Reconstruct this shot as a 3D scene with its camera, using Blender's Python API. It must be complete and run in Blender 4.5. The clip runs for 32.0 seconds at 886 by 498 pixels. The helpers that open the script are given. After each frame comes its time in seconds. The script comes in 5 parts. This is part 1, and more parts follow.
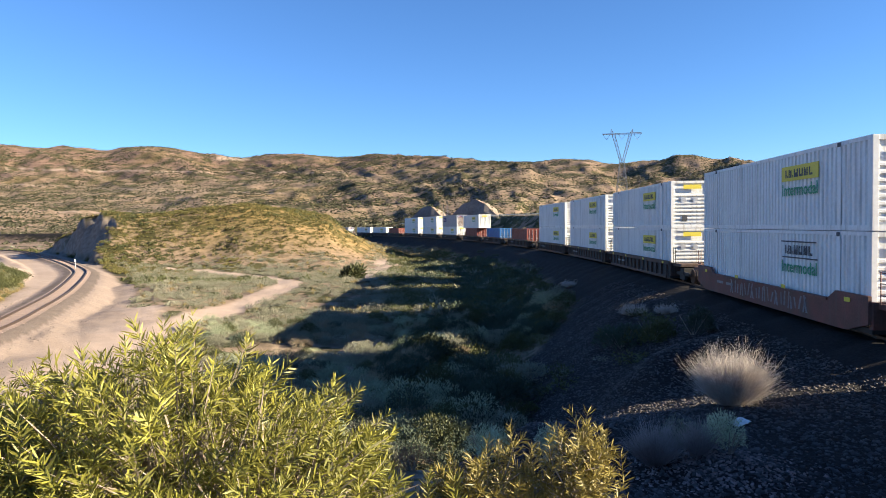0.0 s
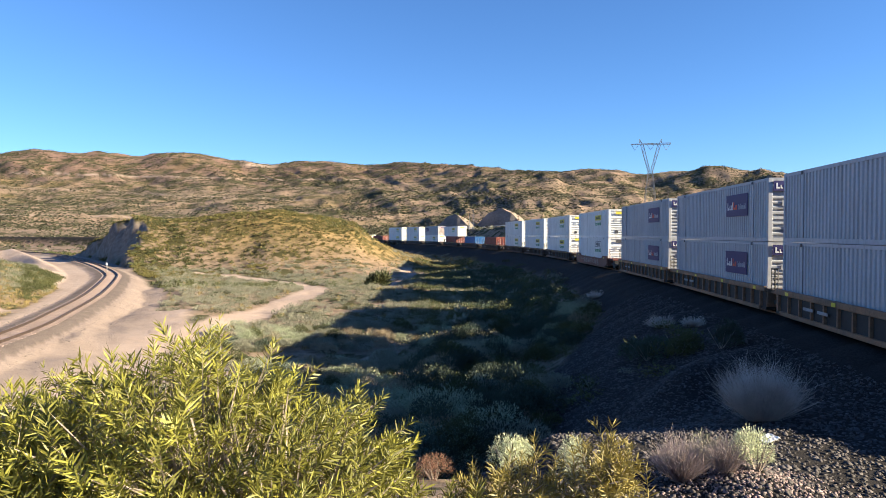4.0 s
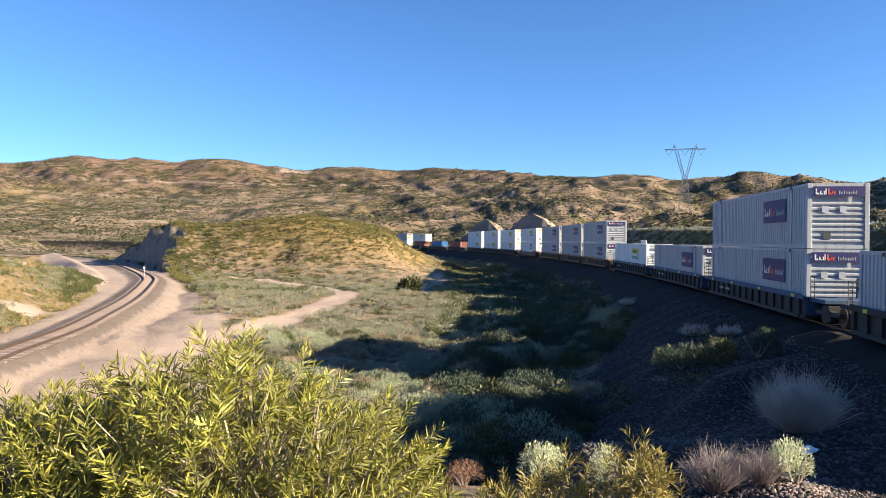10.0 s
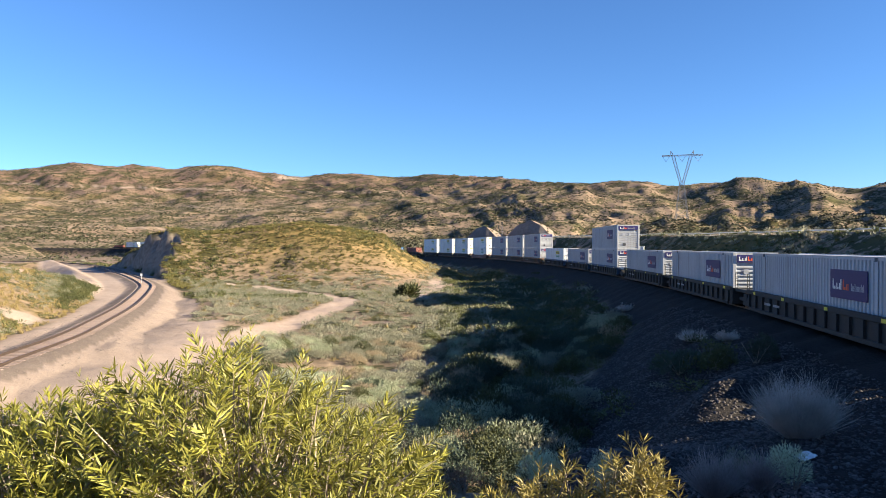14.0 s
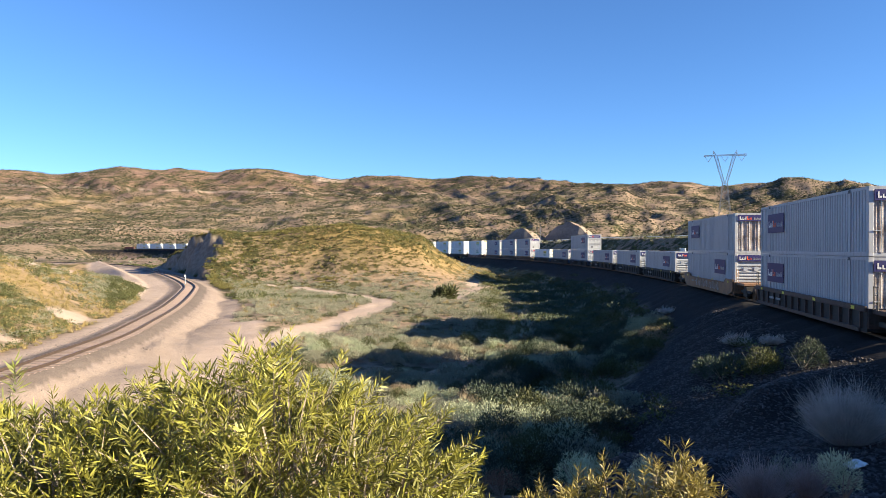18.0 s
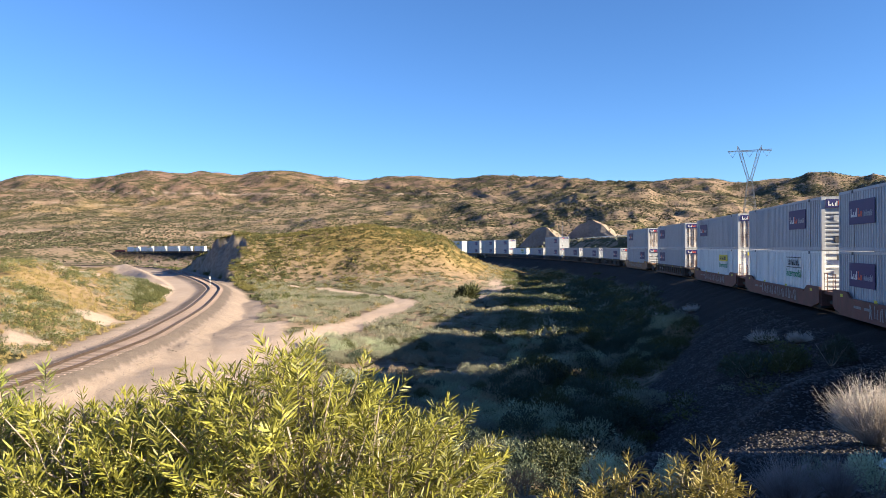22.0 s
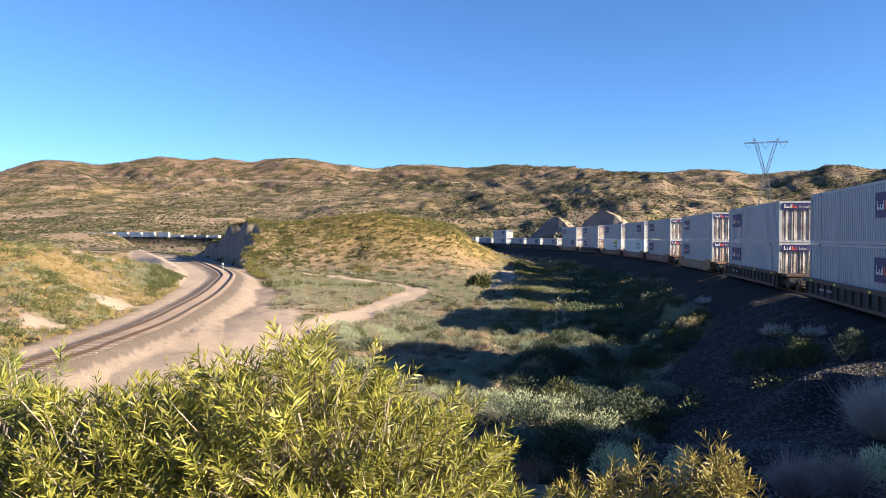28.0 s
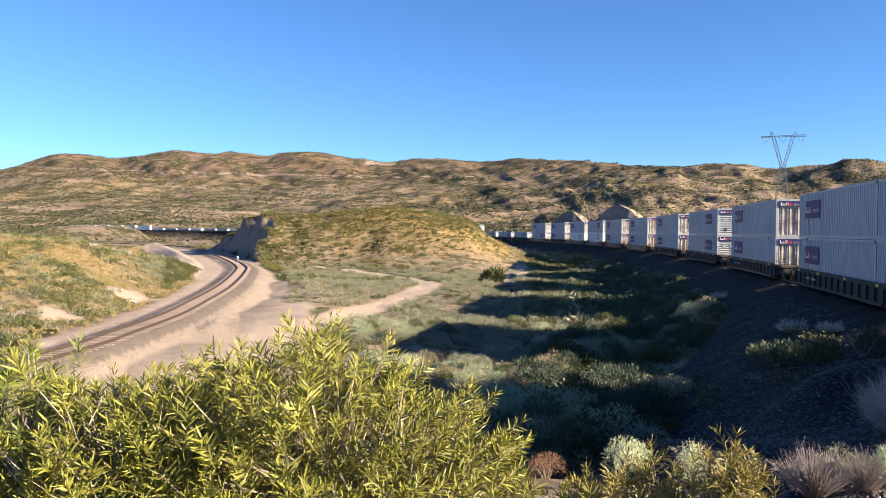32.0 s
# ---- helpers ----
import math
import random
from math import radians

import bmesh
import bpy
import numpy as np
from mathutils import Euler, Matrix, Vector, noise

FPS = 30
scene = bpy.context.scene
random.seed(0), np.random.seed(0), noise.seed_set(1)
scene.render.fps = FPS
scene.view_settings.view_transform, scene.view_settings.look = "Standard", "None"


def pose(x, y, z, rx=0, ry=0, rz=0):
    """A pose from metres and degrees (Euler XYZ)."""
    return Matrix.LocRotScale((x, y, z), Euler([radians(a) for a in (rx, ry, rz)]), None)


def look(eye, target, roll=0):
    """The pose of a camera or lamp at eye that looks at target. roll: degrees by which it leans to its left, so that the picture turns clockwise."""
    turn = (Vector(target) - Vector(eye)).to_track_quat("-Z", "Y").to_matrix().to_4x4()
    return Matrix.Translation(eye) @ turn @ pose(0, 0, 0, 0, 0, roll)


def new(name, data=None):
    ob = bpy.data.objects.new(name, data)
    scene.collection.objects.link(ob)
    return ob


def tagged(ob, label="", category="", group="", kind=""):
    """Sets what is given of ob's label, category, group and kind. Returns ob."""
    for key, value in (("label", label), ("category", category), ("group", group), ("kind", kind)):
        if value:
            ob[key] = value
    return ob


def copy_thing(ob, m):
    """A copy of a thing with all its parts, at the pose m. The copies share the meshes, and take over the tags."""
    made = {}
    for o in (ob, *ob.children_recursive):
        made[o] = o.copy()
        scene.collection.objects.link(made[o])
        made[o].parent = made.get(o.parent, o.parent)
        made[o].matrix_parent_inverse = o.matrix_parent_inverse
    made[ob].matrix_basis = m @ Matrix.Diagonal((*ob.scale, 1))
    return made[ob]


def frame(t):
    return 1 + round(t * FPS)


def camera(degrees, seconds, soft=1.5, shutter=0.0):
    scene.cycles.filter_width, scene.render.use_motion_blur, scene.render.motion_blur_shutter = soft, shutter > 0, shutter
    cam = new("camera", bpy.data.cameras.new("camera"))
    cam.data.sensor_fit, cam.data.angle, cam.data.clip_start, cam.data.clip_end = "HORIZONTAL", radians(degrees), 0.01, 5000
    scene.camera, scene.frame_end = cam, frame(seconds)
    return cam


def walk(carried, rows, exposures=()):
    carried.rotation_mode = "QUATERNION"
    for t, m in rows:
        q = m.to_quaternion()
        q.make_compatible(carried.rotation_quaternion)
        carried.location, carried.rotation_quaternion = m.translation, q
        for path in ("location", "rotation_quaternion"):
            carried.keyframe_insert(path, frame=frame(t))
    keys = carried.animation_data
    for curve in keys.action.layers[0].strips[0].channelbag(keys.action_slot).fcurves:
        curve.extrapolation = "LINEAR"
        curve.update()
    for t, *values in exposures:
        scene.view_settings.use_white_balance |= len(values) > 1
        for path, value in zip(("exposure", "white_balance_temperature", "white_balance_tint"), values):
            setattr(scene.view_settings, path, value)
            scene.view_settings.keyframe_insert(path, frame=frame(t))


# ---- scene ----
EYE = (0.0, 0.0, 3.7)
# seconds, turn to the left, tilt up and roll in degrees of the camera that is held by hand on the knoll
TURNS = [
    (0, -4.37, -2.30, -0.67), (0.5, -3.91, -2.49, -0.48), (1, -3.57, -2.49, -0.27), (1.5, -3.50, -2.21, -0.04), (2, -3.57, -1.83, 0.03),
    (2.5, -3.50, -1.55, 0.02), (3, -3.18, -1.47, 0.04), (3.5, -2.74, -1.54, 0.07), (5.5, -1.11, -1.64, -0.09), (6, -0.82, -1.63, -0.10),
    (6.5, -0.62, -1.63, -0.02), (7, -0.46, -1.65, 0.00), (7.5, -0.34, -1.68, 0.01), (8, -0.24, -1.68, 0.10), (8.5, -0.10, -1.54, 0.12),
    (9, 0.07, -1.38, 0.32), (9.5, 0.22, -1.22, 0.36), (10, 0.26, -1.14, 0.24), (10.5, 0.19, -1.06, 0.19), (11, 0.20, -1.03, 0.11),
    (11.5, 0.25, -1.03, 0.15), (12, 0.22, -1.05, 0.32), (12.5, 0.12, -1.06, 0.39), (13, -0.00, -1.00, 0.40), (13.5, -0.04, -0.81, 0.25),
    (14, 0.07, -0.62, 0.14), (14.5, 0.32, -0.52, 0.07), (16.5, 1.51, -0.63, -0.06), (17, 1.95, -0.63, -0.09), (17.5, 2.57, -0.57, -0.01),
    (18, 3.16, -0.49, 0.11), (18.5, 3.48, -0.44, 0.11), (19, 3.55, -0.46, -0.05), (19.5, 3.61, -0.51, -0.15), (20, 3.75, -0.59, -0.23),
    (20.5, 3.99, -0.65, -0.26), (21, 4.30, -0.63, -0.33), (21.5, 4.57, -0.53, -0.38), (22, 4.93, -0.51, -0.48), (22.5, 5.35, -0.59, -0.51),
    (23, 5.68, -0.70, -0.46), (23.5, 5.87, -0.68, -0.33), (24, 5.92, -0.53, -0.21), (24.5, 5.93, -0.32, -0.19), (25, 5.85, -0.23, -0.10),
    (25.5, 5.67, -0.16, -0.12), (27.5, 5.54, -1.03, 0.25), (28, 5.91, -1.40, 0.16), (28.5, 6.28, -1.50, 0.03), (29, 6.65, -1.49, 0.05),
    (29.5, 7.02, -1.51, 0.15), (30, 7.33, -1.63, 0.24), (30.5, 7.44, -1.77, 0.21), (31, 7.31, -1.85, 0.22), (31.5, 7.12, -1.89, 0.26),
    (32, 7.02, -1.90, 0.31),
]
cam = camera(64.53, 32.0, soft=0.75, shutter=0.1)
walk(cam, [(t, pose(*EYE, 90 + tilt, 0, turn) @ pose(0, 0, 0, 0, 0, roll)) for t, turn, tilt, roll in TURNS], [(0, 1.95, 5850, 10), (32, 1.95, 5850, 10)])

# ---- light ----
SUN_AZ, SUN_EL = 107.0, 21.0
world = bpy.data.worlds.new("sky")
scene.world = world
world.use_nodes = True
sky = world.node_tree.nodes.new("ShaderNodeTexSky")
sky.sky_type, sky.sun_disc = "NISHITA", False
sky.sun_elevation, sky.sun_rotation = radians(SUN_EL), radians(SUN_AZ)
sky.altitude, sky.air_density, sky.dust_density, sky.ozone_density = 2200, 1.1, 0.0, 6.3
world.node_tree.nodes["Background"].inputs["Strength"].default_value = 0.05
world.node_tree.links.new(sky.outputs[0], world.node_tree.nodes["Background"].inputs["Color"])
sun = new("sun", bpy.data.lights.new("sun", "SUN"))
sun.data.energy, sun.data.angle, sun.data.color = 5.0, radians(0.5), (1.0, 0.81, 0.52)
sun_way = Vector((math.sin(radians(SUN_AZ)) * math.cos(radians(SUN_EL)), math.cos(radians(SUN_AZ)) * math.cos(radians(SUN_EL)), math.sin(radians(SUN_EL))))
sun.matrix_world = look(sun_way * 100, (0, 0, 0))


# ---- materials ----
def material(name, color, rough=0.8, metal=0.0, vary=0.25, scale=3.0, fine=40.0, bump=0.0, other=None, random_tint=0.0, coords="Object", streak=0.0, thin=0.0):
    """A node material: a base colour that a coarse and a fine noise vary, with relief from the fine one. thin: the share of light that passes through a leaf."""
    m = bpy.data.materials.new(name)
    m.use_nodes = True
    nt = m.node_tree
    n, li = nt.nodes, nt.links
    bsdf = n["Principled BSDF"]
    bsdf.inputs["Roughness"].default_value, bsdf.inputs["Metallic"].default_value = rough, metal
    tc = n.new("ShaderNodeTexCoord")
    a, b = n.new("ShaderNodeTexNoise"), n.new("ShaderNodeTexNoise")
    a.inputs["Scale"].default_value, b.inputs["Scale"].default_value = scale, fine
    a.inputs["Detail"].default_value, b.inputs["Detail"].default_value = 5, 3
    for q in (a, b):
        li.new(tc.outputs[coords], q.inputs["Vector"])
    mix = n.new("ShaderNodeMix")
    mix.data_type = "RGBA"
    dark = other or tuple(c * (1 - vary) for c in color)
    mix.inputs["A"].default_value, mix.inputs["B"].default_value = (*dark, 1), (*color, 1)
    ramp = n.new("ShaderNodeMapRange")
    ramp.inputs["From Min"].default_value, ramp.inputs["From Max"].default_value = 0.35, 0.65
    li.new(a.outputs["Fac"], ramp.inputs["Value"])
    li.new(ramp.outputs["Result"], mix.inputs["Factor"])
    hsv = n.new("ShaderNodeHueSaturation")
    val = n.new("ShaderNodeMapRange")
    val.inputs["From Min"].default_value, val.inputs["From Max"].default_value = 0.25, 0.75
    val.inputs["To Min"].default_value, val.inputs["To Max"].default_value = 1 - vary, 1 + vary
    li.new(b.outputs["Fac"], val.inputs["Value"])
    li.new(mix.outputs["Result"], hsv.inputs["Color"])
    last = val.outputs["Result"]
    if random_tint:
        oi = n.new("ShaderNodeObjectInfo")
        geo = n.new("ShaderNodeNewGeometry")
        add = n.new("ShaderNodeMath")
        li.new(oi.outputs["Random"], add.inputs[0])
        li.new(geo.outputs["Random Per Island"], add.inputs[1])
        rr = n.new("ShaderNodeMapRange")
        rr.inputs["From Max"].default_value = 2.0
        rr.inputs["To Min"].default_value, rr.inputs["To Max"].default_value = 1 - random_tint, 1 + random_tint
        li.new(add.outputs[0], rr.inputs["Value"])
        mul = n.new("ShaderNodeMath")
        mul.operation = "MULTIPLY"
        li.new(last, mul.inputs[0])
        li.new(rr.outputs["Result"], mul.inputs[1])
        last = mul.outputs[0]
    li.new(last, hsv.inputs["Value"])
    paint = hsv.outputs["Color"]
    if streak:
        # grime that has run down the sides
        mp = n.new("ShaderNodeMapping")
        mp.inputs["Scale"].default_value = (5.0, 5.0, 0.35)
        li.new(tc.outputs[coords], mp.inputs["Vector"])
        run = n.new("ShaderNodeTexNoise")
        run.inputs["Scale"].default_value, run.inputs["Detail"].default_value = 1.0, 6
        li.new(mp.outputs["Vector"], run.inputs["Vector"])
        rm = n.new("ShaderNodeMapRange")
        rm.inputs["From Min"].default_value, rm.inputs["From Max"].default_value = 0.52, 0.78
        rm.inputs["To Max"].default_value = streak
        li.new(run.outputs["Fac"], rm.inputs["Value"])
        dirt = n.new("ShaderNodeMix")
        dirt.data_type = "RGBA"
        li.new(rm.outputs["Result"], dirt.inputs["Factor"])
        li.new(paint, dirt.inputs["A"])
        dirt.inputs["B"].default_value = (0.12, 0.095, 0.075, 1)
        paint = dirt.outputs["Result"]
    li.new(paint, bsdf.inputs["Base Color"])
    if thin:
        through_leaf, both = n.new("ShaderNodeBsdfTranslucent"), n.new("ShaderNodeMixShader")
        li.new(paint, through_leaf.inputs["Color"])
        both.inputs["Fac"].default_value = thin
        li.new(bsdf.outputs["BSDF"], both.inputs[1])
        li.new(through_leaf.outputs["BSDF"], both.inputs[2])
        li.new(both.outputs["Shader"], n["Material Output"].inputs["Surface"])
    if bump:
        bp = n.new("ShaderNodeBump")
        bp.inputs["Strength"].default_value, bp.inputs["Distance"].default_value = 0.6, bump
        li.new(b.outputs["Fac"], bp.inputs["Height"])
        li.new(bp.outputs["Normal"], bsdf.inputs["Normal"])
    return m


WHITE = material("white_paint", (0.78, 0.78, 0.76), 0.45, vary=0.07, scale=0.7, fine=9, streak=0.45)
GREY = material("grey_paint", (0.42, 0.43, 0.455), 0.45, vary=0.07, scale=0.7, fine=9, streak=0.45)
BROWN_RED = material("oxide_red_paint", (0.26, 0.07, 0.05), 0.55, vary=0.2, scale=1, fine=12, streak=0.45)
BLUE = material("blue_paint", (0.03, 0.16, 0.42), 0.5, vary=0.15, scale=1, fine=12, streak=0.45)
YELLOW = material("yellow_panel", (0.72, 0.60, 0.06), 0.5, vary=0.08)
GREEN = material("green_panel", (0.04, 0.28, 0.14), 0.5, vary=0.08)
PURPLE = material("purple_panel", (0.02, 0.018, 0.115), 0.5, vary=0.08)
ORANGE = material("orange_panel", (0.75, 0.12, 0.04), 0.5, vary=0.08)
INK = material("dark_print", (0.06, 0.06, 0.07), 0.6, vary=0.1)
DULL = material("faded_lettering", (0.30, 0.30, 0.30), 0.7, vary=0.25)
SPRAY = material("sprayed_paint", (0.42, 0.42, 0.44), 0.6, vary=0.35, scale=2, fine=9)
DOOR_TAN = material("dusty_door", (0.58, 0.53, 0.50), 0.6, vary=0.3, scale=1.5, fine=12, other=(0.26, 0.20, 0.17), streak=0.4)
STEEL = material("steel_rods", (0.62, 0.62, 0.62), 0.4, metal=0.6, vary=0.1)
BLACK_IRON = material("black_iron", (0.025, 0.023, 0.022), 0.7, vary=0.3, scale=2, fine=20)
CAR_BROWN = material("brown_car_paint", (0.085, 0.045, 0.032), 0.65, vary=0.3, scale=1.2, fine=14, other=(0.05, 0.032, 0.026), streak=0.55)
CAR_MAROON = material("maroon_car_paint", (0.17, 0.055, 0.045), 0.6, vary=0.25, scale=1.2, fine=14, other=(0.10, 0.045, 0.035), streak=0.55)
CAR_TAN = material("yellow_tan_car_paint", (0.29, 0.145, 0.07), 0.6, vary=0.25, scale=1.2, fine=14, other=(0.14, 0.085, 0.05), streak=0.55)
CAR_SLATE = material("slate_car_paint", (0.035, 0.075, 0.15), 0.6, vary=0.25, scale=1.2, fine=14)
RAIL = material("rail_steel", (0.10, 0.07, 0.055), 0.5, metal=0.5, vary=0.2)
SLEEPER = material("weathered_sleeper", (0.27, 0.2, 0.172), 0.9, vary=0.25, scale=2, fine=14, bump=0.01, random_tint=0.2)
TOWER_STEEL = material("galvanised_steel", (0.22, 0.225, 0.24), 0.6, metal=0.2, vary=0.1)


# ---- plan: the two tracks ----
def heading(s):
    """Compass turn of the upper track, clockwise from +y in radians, at s metres along it."""
    near = 0.132838 - 1.69254e-3 * s - 0.5 * 1.85792e-6 * s * s
    far = np.radians(np.interp(s, [300, 450, 720, 900, 1400], [-26.3, -29, -58, -75, -80]))
    return np.where(s < 300, near, far)


_S = np.arange(-200.0, 1400.0, 0.5)
_H = heading(_S)
_X = np.concatenate([[0], np.cumsum(np.sin((_H[1:] + _H[:-1]) / 2) * 0.5)])
_Y = np.concatenate([[0], np.cumsum(np.cos((_H[1:] + _H[:-1]) / 2) * 0.5)])
_Z0 = int(np.argmin(abs(_S)))
_X += 15.872 + 1.3 * np.cos(_H) - _X[_Z0]
_Y += 30.0 - 1.3 * np.sin(_H) - _Y[_Z0]


def rail_z(s):
    return np.interp(s, [-200, -10, 250, 720, 1400], [0.2, 0.0, -1.75, -3.6, -5.0])


def upper(s):
    """Centre of the upper track at s: x, y, z of the rail tops."""
    return float(np.interp(s, _S, _X)), float(np.interp(s, _S, _Y)), float(rail_z(s))


LOWER_Z = -3.0
LOWER_PTS = [(-20, -60), (-22.5, -25), (-23.5, 5), (-24.7, 34.9), (-25.3, 40.1), (-26.8, 49.7), (-29.2, 59.1), (-33.9, 75.4), (-41.5, 97.0), (-47.1, 110.5), (-58.8, 132.1), (-72.2, 154.5), (-92.0, 186.2), (-115, 212), (-145, 230), (-185, 240), (-240, 240)]


def spline(pts, step):
    """A smooth line through points of the plan, at even steps."""
    p = np.array(pts, float)
    p = np.vstack([2 * p[0] - p[1], p, 2 * p[-1] - p[-2]])
    out = []
    for i in range(1, len(p) - 2):
        u = np.linspace(0, 1, 40, endpoint=False)[:, None]
        out.append(0.5 * (2 * p[i] + (p[i + 1] - p[i - 1]) * u + (2 * p[i - 1] - 5 * p[i] + 4 * p[i + 1] - p[i + 2]) * u**2 + (3 * p[i] - p[i - 1] - 3 * p[i + 1] + p[i + 2]) * u**3))
    out = np.vstack(out)
    d = np.concatenate([[0], np.cumsum(np.hypot(*np.diff(out, axis=0).T))])
    q = np.arange(0, d[-1], step)
    return np.stack([np.interp(q, d, out[:, 0]), np.interp(q, d, out[:, 1])], 1)


LOWER = spline(LOWER_PTS, 0.6)

# ---- ground ----
_rng = np.random.RandomState(7)
_LAT = _rng.rand(256, 256)


def value_noise(x, y):
    xi, yi = np.floor(x).astype(int), np.floor(y).astype(int)
    fx, fy = x - xi, y - yi
    fx, fy = fx * fx * (3 - 2 * fx), fy * fy * (3 - 2 * fy)
    a, b = _LAT[xi & 255, yi & 255], _LAT[(xi + 1) & 255, yi & 255]
    c, d = _LAT[xi & 255, (yi + 1) & 255], _LAT[(xi + 1) & 255, (yi + 1) & 255]
    return (a * (1 - fx) + b * fx) * (1 - fy) + (c * (1 - fx) + d * fx) * fy


def fbm(x, y, scale, octaves=4):
    """Smooth noise about 0, within about half a unit."""
    out, amp, f = 0 * x, 0.5, 1 / scale
    for i in range(octaves):
        out = out + amp * (value_noise(x * f + 17.3 * i, y * f + 5.1 * i) - 0.5) * 2
        amp, f = amp * 0.5, f * 2.03
    return out


def ridged(x, y, scale, octaves=4):
    """Sharp crests with rounded gullies between them, 0 to 1."""
    out, amp, f = 0 * x, 0.55, 1 / scale
    for i in range(octaves):
        out = out + amp * (1 - abs(2 * value_noise(x * f + 31.7 * i, y * f + 3.9 * i) - 1))
        amp, f = amp * 0.5, f * 2.1
    return out


def smooth(a, b, v):
    u = np.clip((v - a) / (b - a), 0, 1)
    return u * u * (3 - 2 * u)


def near_line(x, y, lx, ly, limit):
    """Distance from places to a line of points and the nearest point's index; far places get limit."""
    dist, idx = np.full(x.shape, limit, float), np.zeros(x.shape, int)
    todo = np.where((x > lx.min() - limit) & (x < lx.max() + limit) & (y > ly.min() - limit) & (y < ly.max() + limit))[0]
    for part_ in np.array_split(todo, max(1, len(todo) // 20000)):
        d2 = (x[part_, None] - lx[None]) ** 2 + (y[part_, None] - ly[None]) ** 2
        k = d2.argmin(1)
        dist[part_], idx[part_] = np.minimum(np.sqrt(d2[np.arange(len(part_)), k]), limit), k
    return dist, idx


RIDGE_AZ = [-60, -48, -39.2, -37.9, -35.8, -33.6, -31.8, -28.3, -25, -23.3, -21.2, -18.6, -15.5, -13.6, -10.9, -9.1, -6.3, -3.6, -1.7, 2.8, 5.9, 9.3, 11.4, 15.8, 17.8, 21.1, 22.8, 25.1, 26.3, 28.1, 30.6, 32.2, 34, 40, 60]
RIDGE_EL = [2.5, 2.6, 3.6, 4.17, 5.07, 4.98, 4.74, 5.6, 5.48, 5.71, 5.38, 5.9, 5.61, 5.28, 5.1, 5.48, 5.4, 5.14, 5.45, 5.33, 5.07, 4.66, 4.57, 4.84, 4.41, 4.39, 4.4, 4.12, 3.94, 4.1, 3.66, 4.1, 4.7, 5.2, 5.0]


_FINE_AZ = np.arange(-180, 180, 0.1)
_FINE_EL = np.convolve(np.pad(np.interp(_FINE_AZ, RIDGE_AZ, RIDGE_EL), 12, mode="edge"), np.hanning(25) / np.hanning(25).sum(), "valid")
_MEAN_EL = np.convolve(np.pad(_FINE_EL, 80, mode="edge"), np.hanning(161) / np.hanning(161).sum(), "valid")


def far_ground(x, y):
    """The wide slopes and the ridge on the skyline."""
    r, az = np.hypot(x, y), np.degrees(np.arctan2(x, y))
    ridge_r = np.interp(az, [-60, -30, -4, 8, 20, 40], [2600, 2500, 2200, 1500, 1250, 1000]) + 60 * fbm(x, y, 500, 2)
    right = smooth(-12, 3, az)
    low_r = np.interp(az, [-24, -9], [760, 330])
    t = np.clip((r - low_r) / (ridge_r - low_r), 0, 1.0)
    crest = smooth(0.62, 0.97, t)
    el = np.interp(az, _FINE_AZ, _MEAN_EL) * (1 - crest) + np.interp(az, _FINE_AZ, _FINE_EL) * crest
    sunk = np.interp(az, [-22, -9], [-1.2, -0.75])
    lift = sunk - 0.3 * smooth(420, 620, r) * (1 - smooth(700, 800, r)) * smooth(-14, -20, az) + (el - sunk) * (np.interp(t, [0, 0.1, 0.55, 0.72, 1], [0, 0.14, 0.52, 0.70, 1]) * (1 - right) + np.interp(t, [0, 0.18, 0.34, 0.62, 0.8, 1], [0, 0.16, 0.36, 0.74, 0.86, 1]) * right)
    z = 3.7 + np.minimum(r, ridge_r) * np.tan(np.radians(lift)) - np.clip(r - ridge_r, 0, None) * 0.2
    wx, wy = x * 0.94 + y * 0.34 + 40 * fbm(x, y, 160, 2), (y * 0.94 - x * 0.34) * 0.45 + 40 * fbm(y, x, 160, 2)
    gx, gy = np.radians(az) * 800 + 0.06 * r + 14 * fbm(x, y, 140, 2), 0.035 * r
    swell = (ridged(wx, wy, 300, 3) - 0.6) * (15 + 7 * right) + (ridged(wx, wy, 120, 4) - 0.6) * (8 + 3 * right)
    gully = (ridged(gx, gy, 95, 2) - 0.5) * 30 + (ridged(gx, gy, 40, 3) - 0.55) * 13
    # rounded spurs that come down from the ridge, and hummocks between them
    spur = (ridged(gx * 1.9 + 0.1 * r, gy * 1.6 + 90, 120, 3) - 0.55) * 46 * smooth(0.55, 0.78, t) * (1 - right)
    hummock = (fbm(x, y, 95, 3) * 9 + (ridged(x, y, 60, 3) - 0.6) * 9) * smooth(330, 650, r)
    z = z + (swell + hummock + spur + gully * (0.3 + 0.7 * right) * smooth(0.05, 0.35, t)) * smooth(0.02, 0.25, t) * (1 - 0.85 * smooth(0.90, 1.0, t)) + 5 * fbm(x, y, 45, 3) * crest
    return z


HILL_AZ = [-40, -30, -27, -24.5, -21.7, -19, -15.4, -11.8, -8.1, -4.9, -4.1, -3.1, -1, 2]
HILL_EL = [-3.0, -2.9, -1.6, 0.3, 0.85, 0.75, 1.0, 1.3, 0.85, 0.3, -0.35, -1.0, -2.0, -3]
MOUND_AZ = [-70, -50, -44, -39, -37, -34.8, -32.2, -28.3, -25.5, -24, -22]
MOUND_EL = [-2.0, -0.6, -0.5, -0.6, -0.85, -0.75, -1.7, -2.6, -3.1, -4.6, -6]


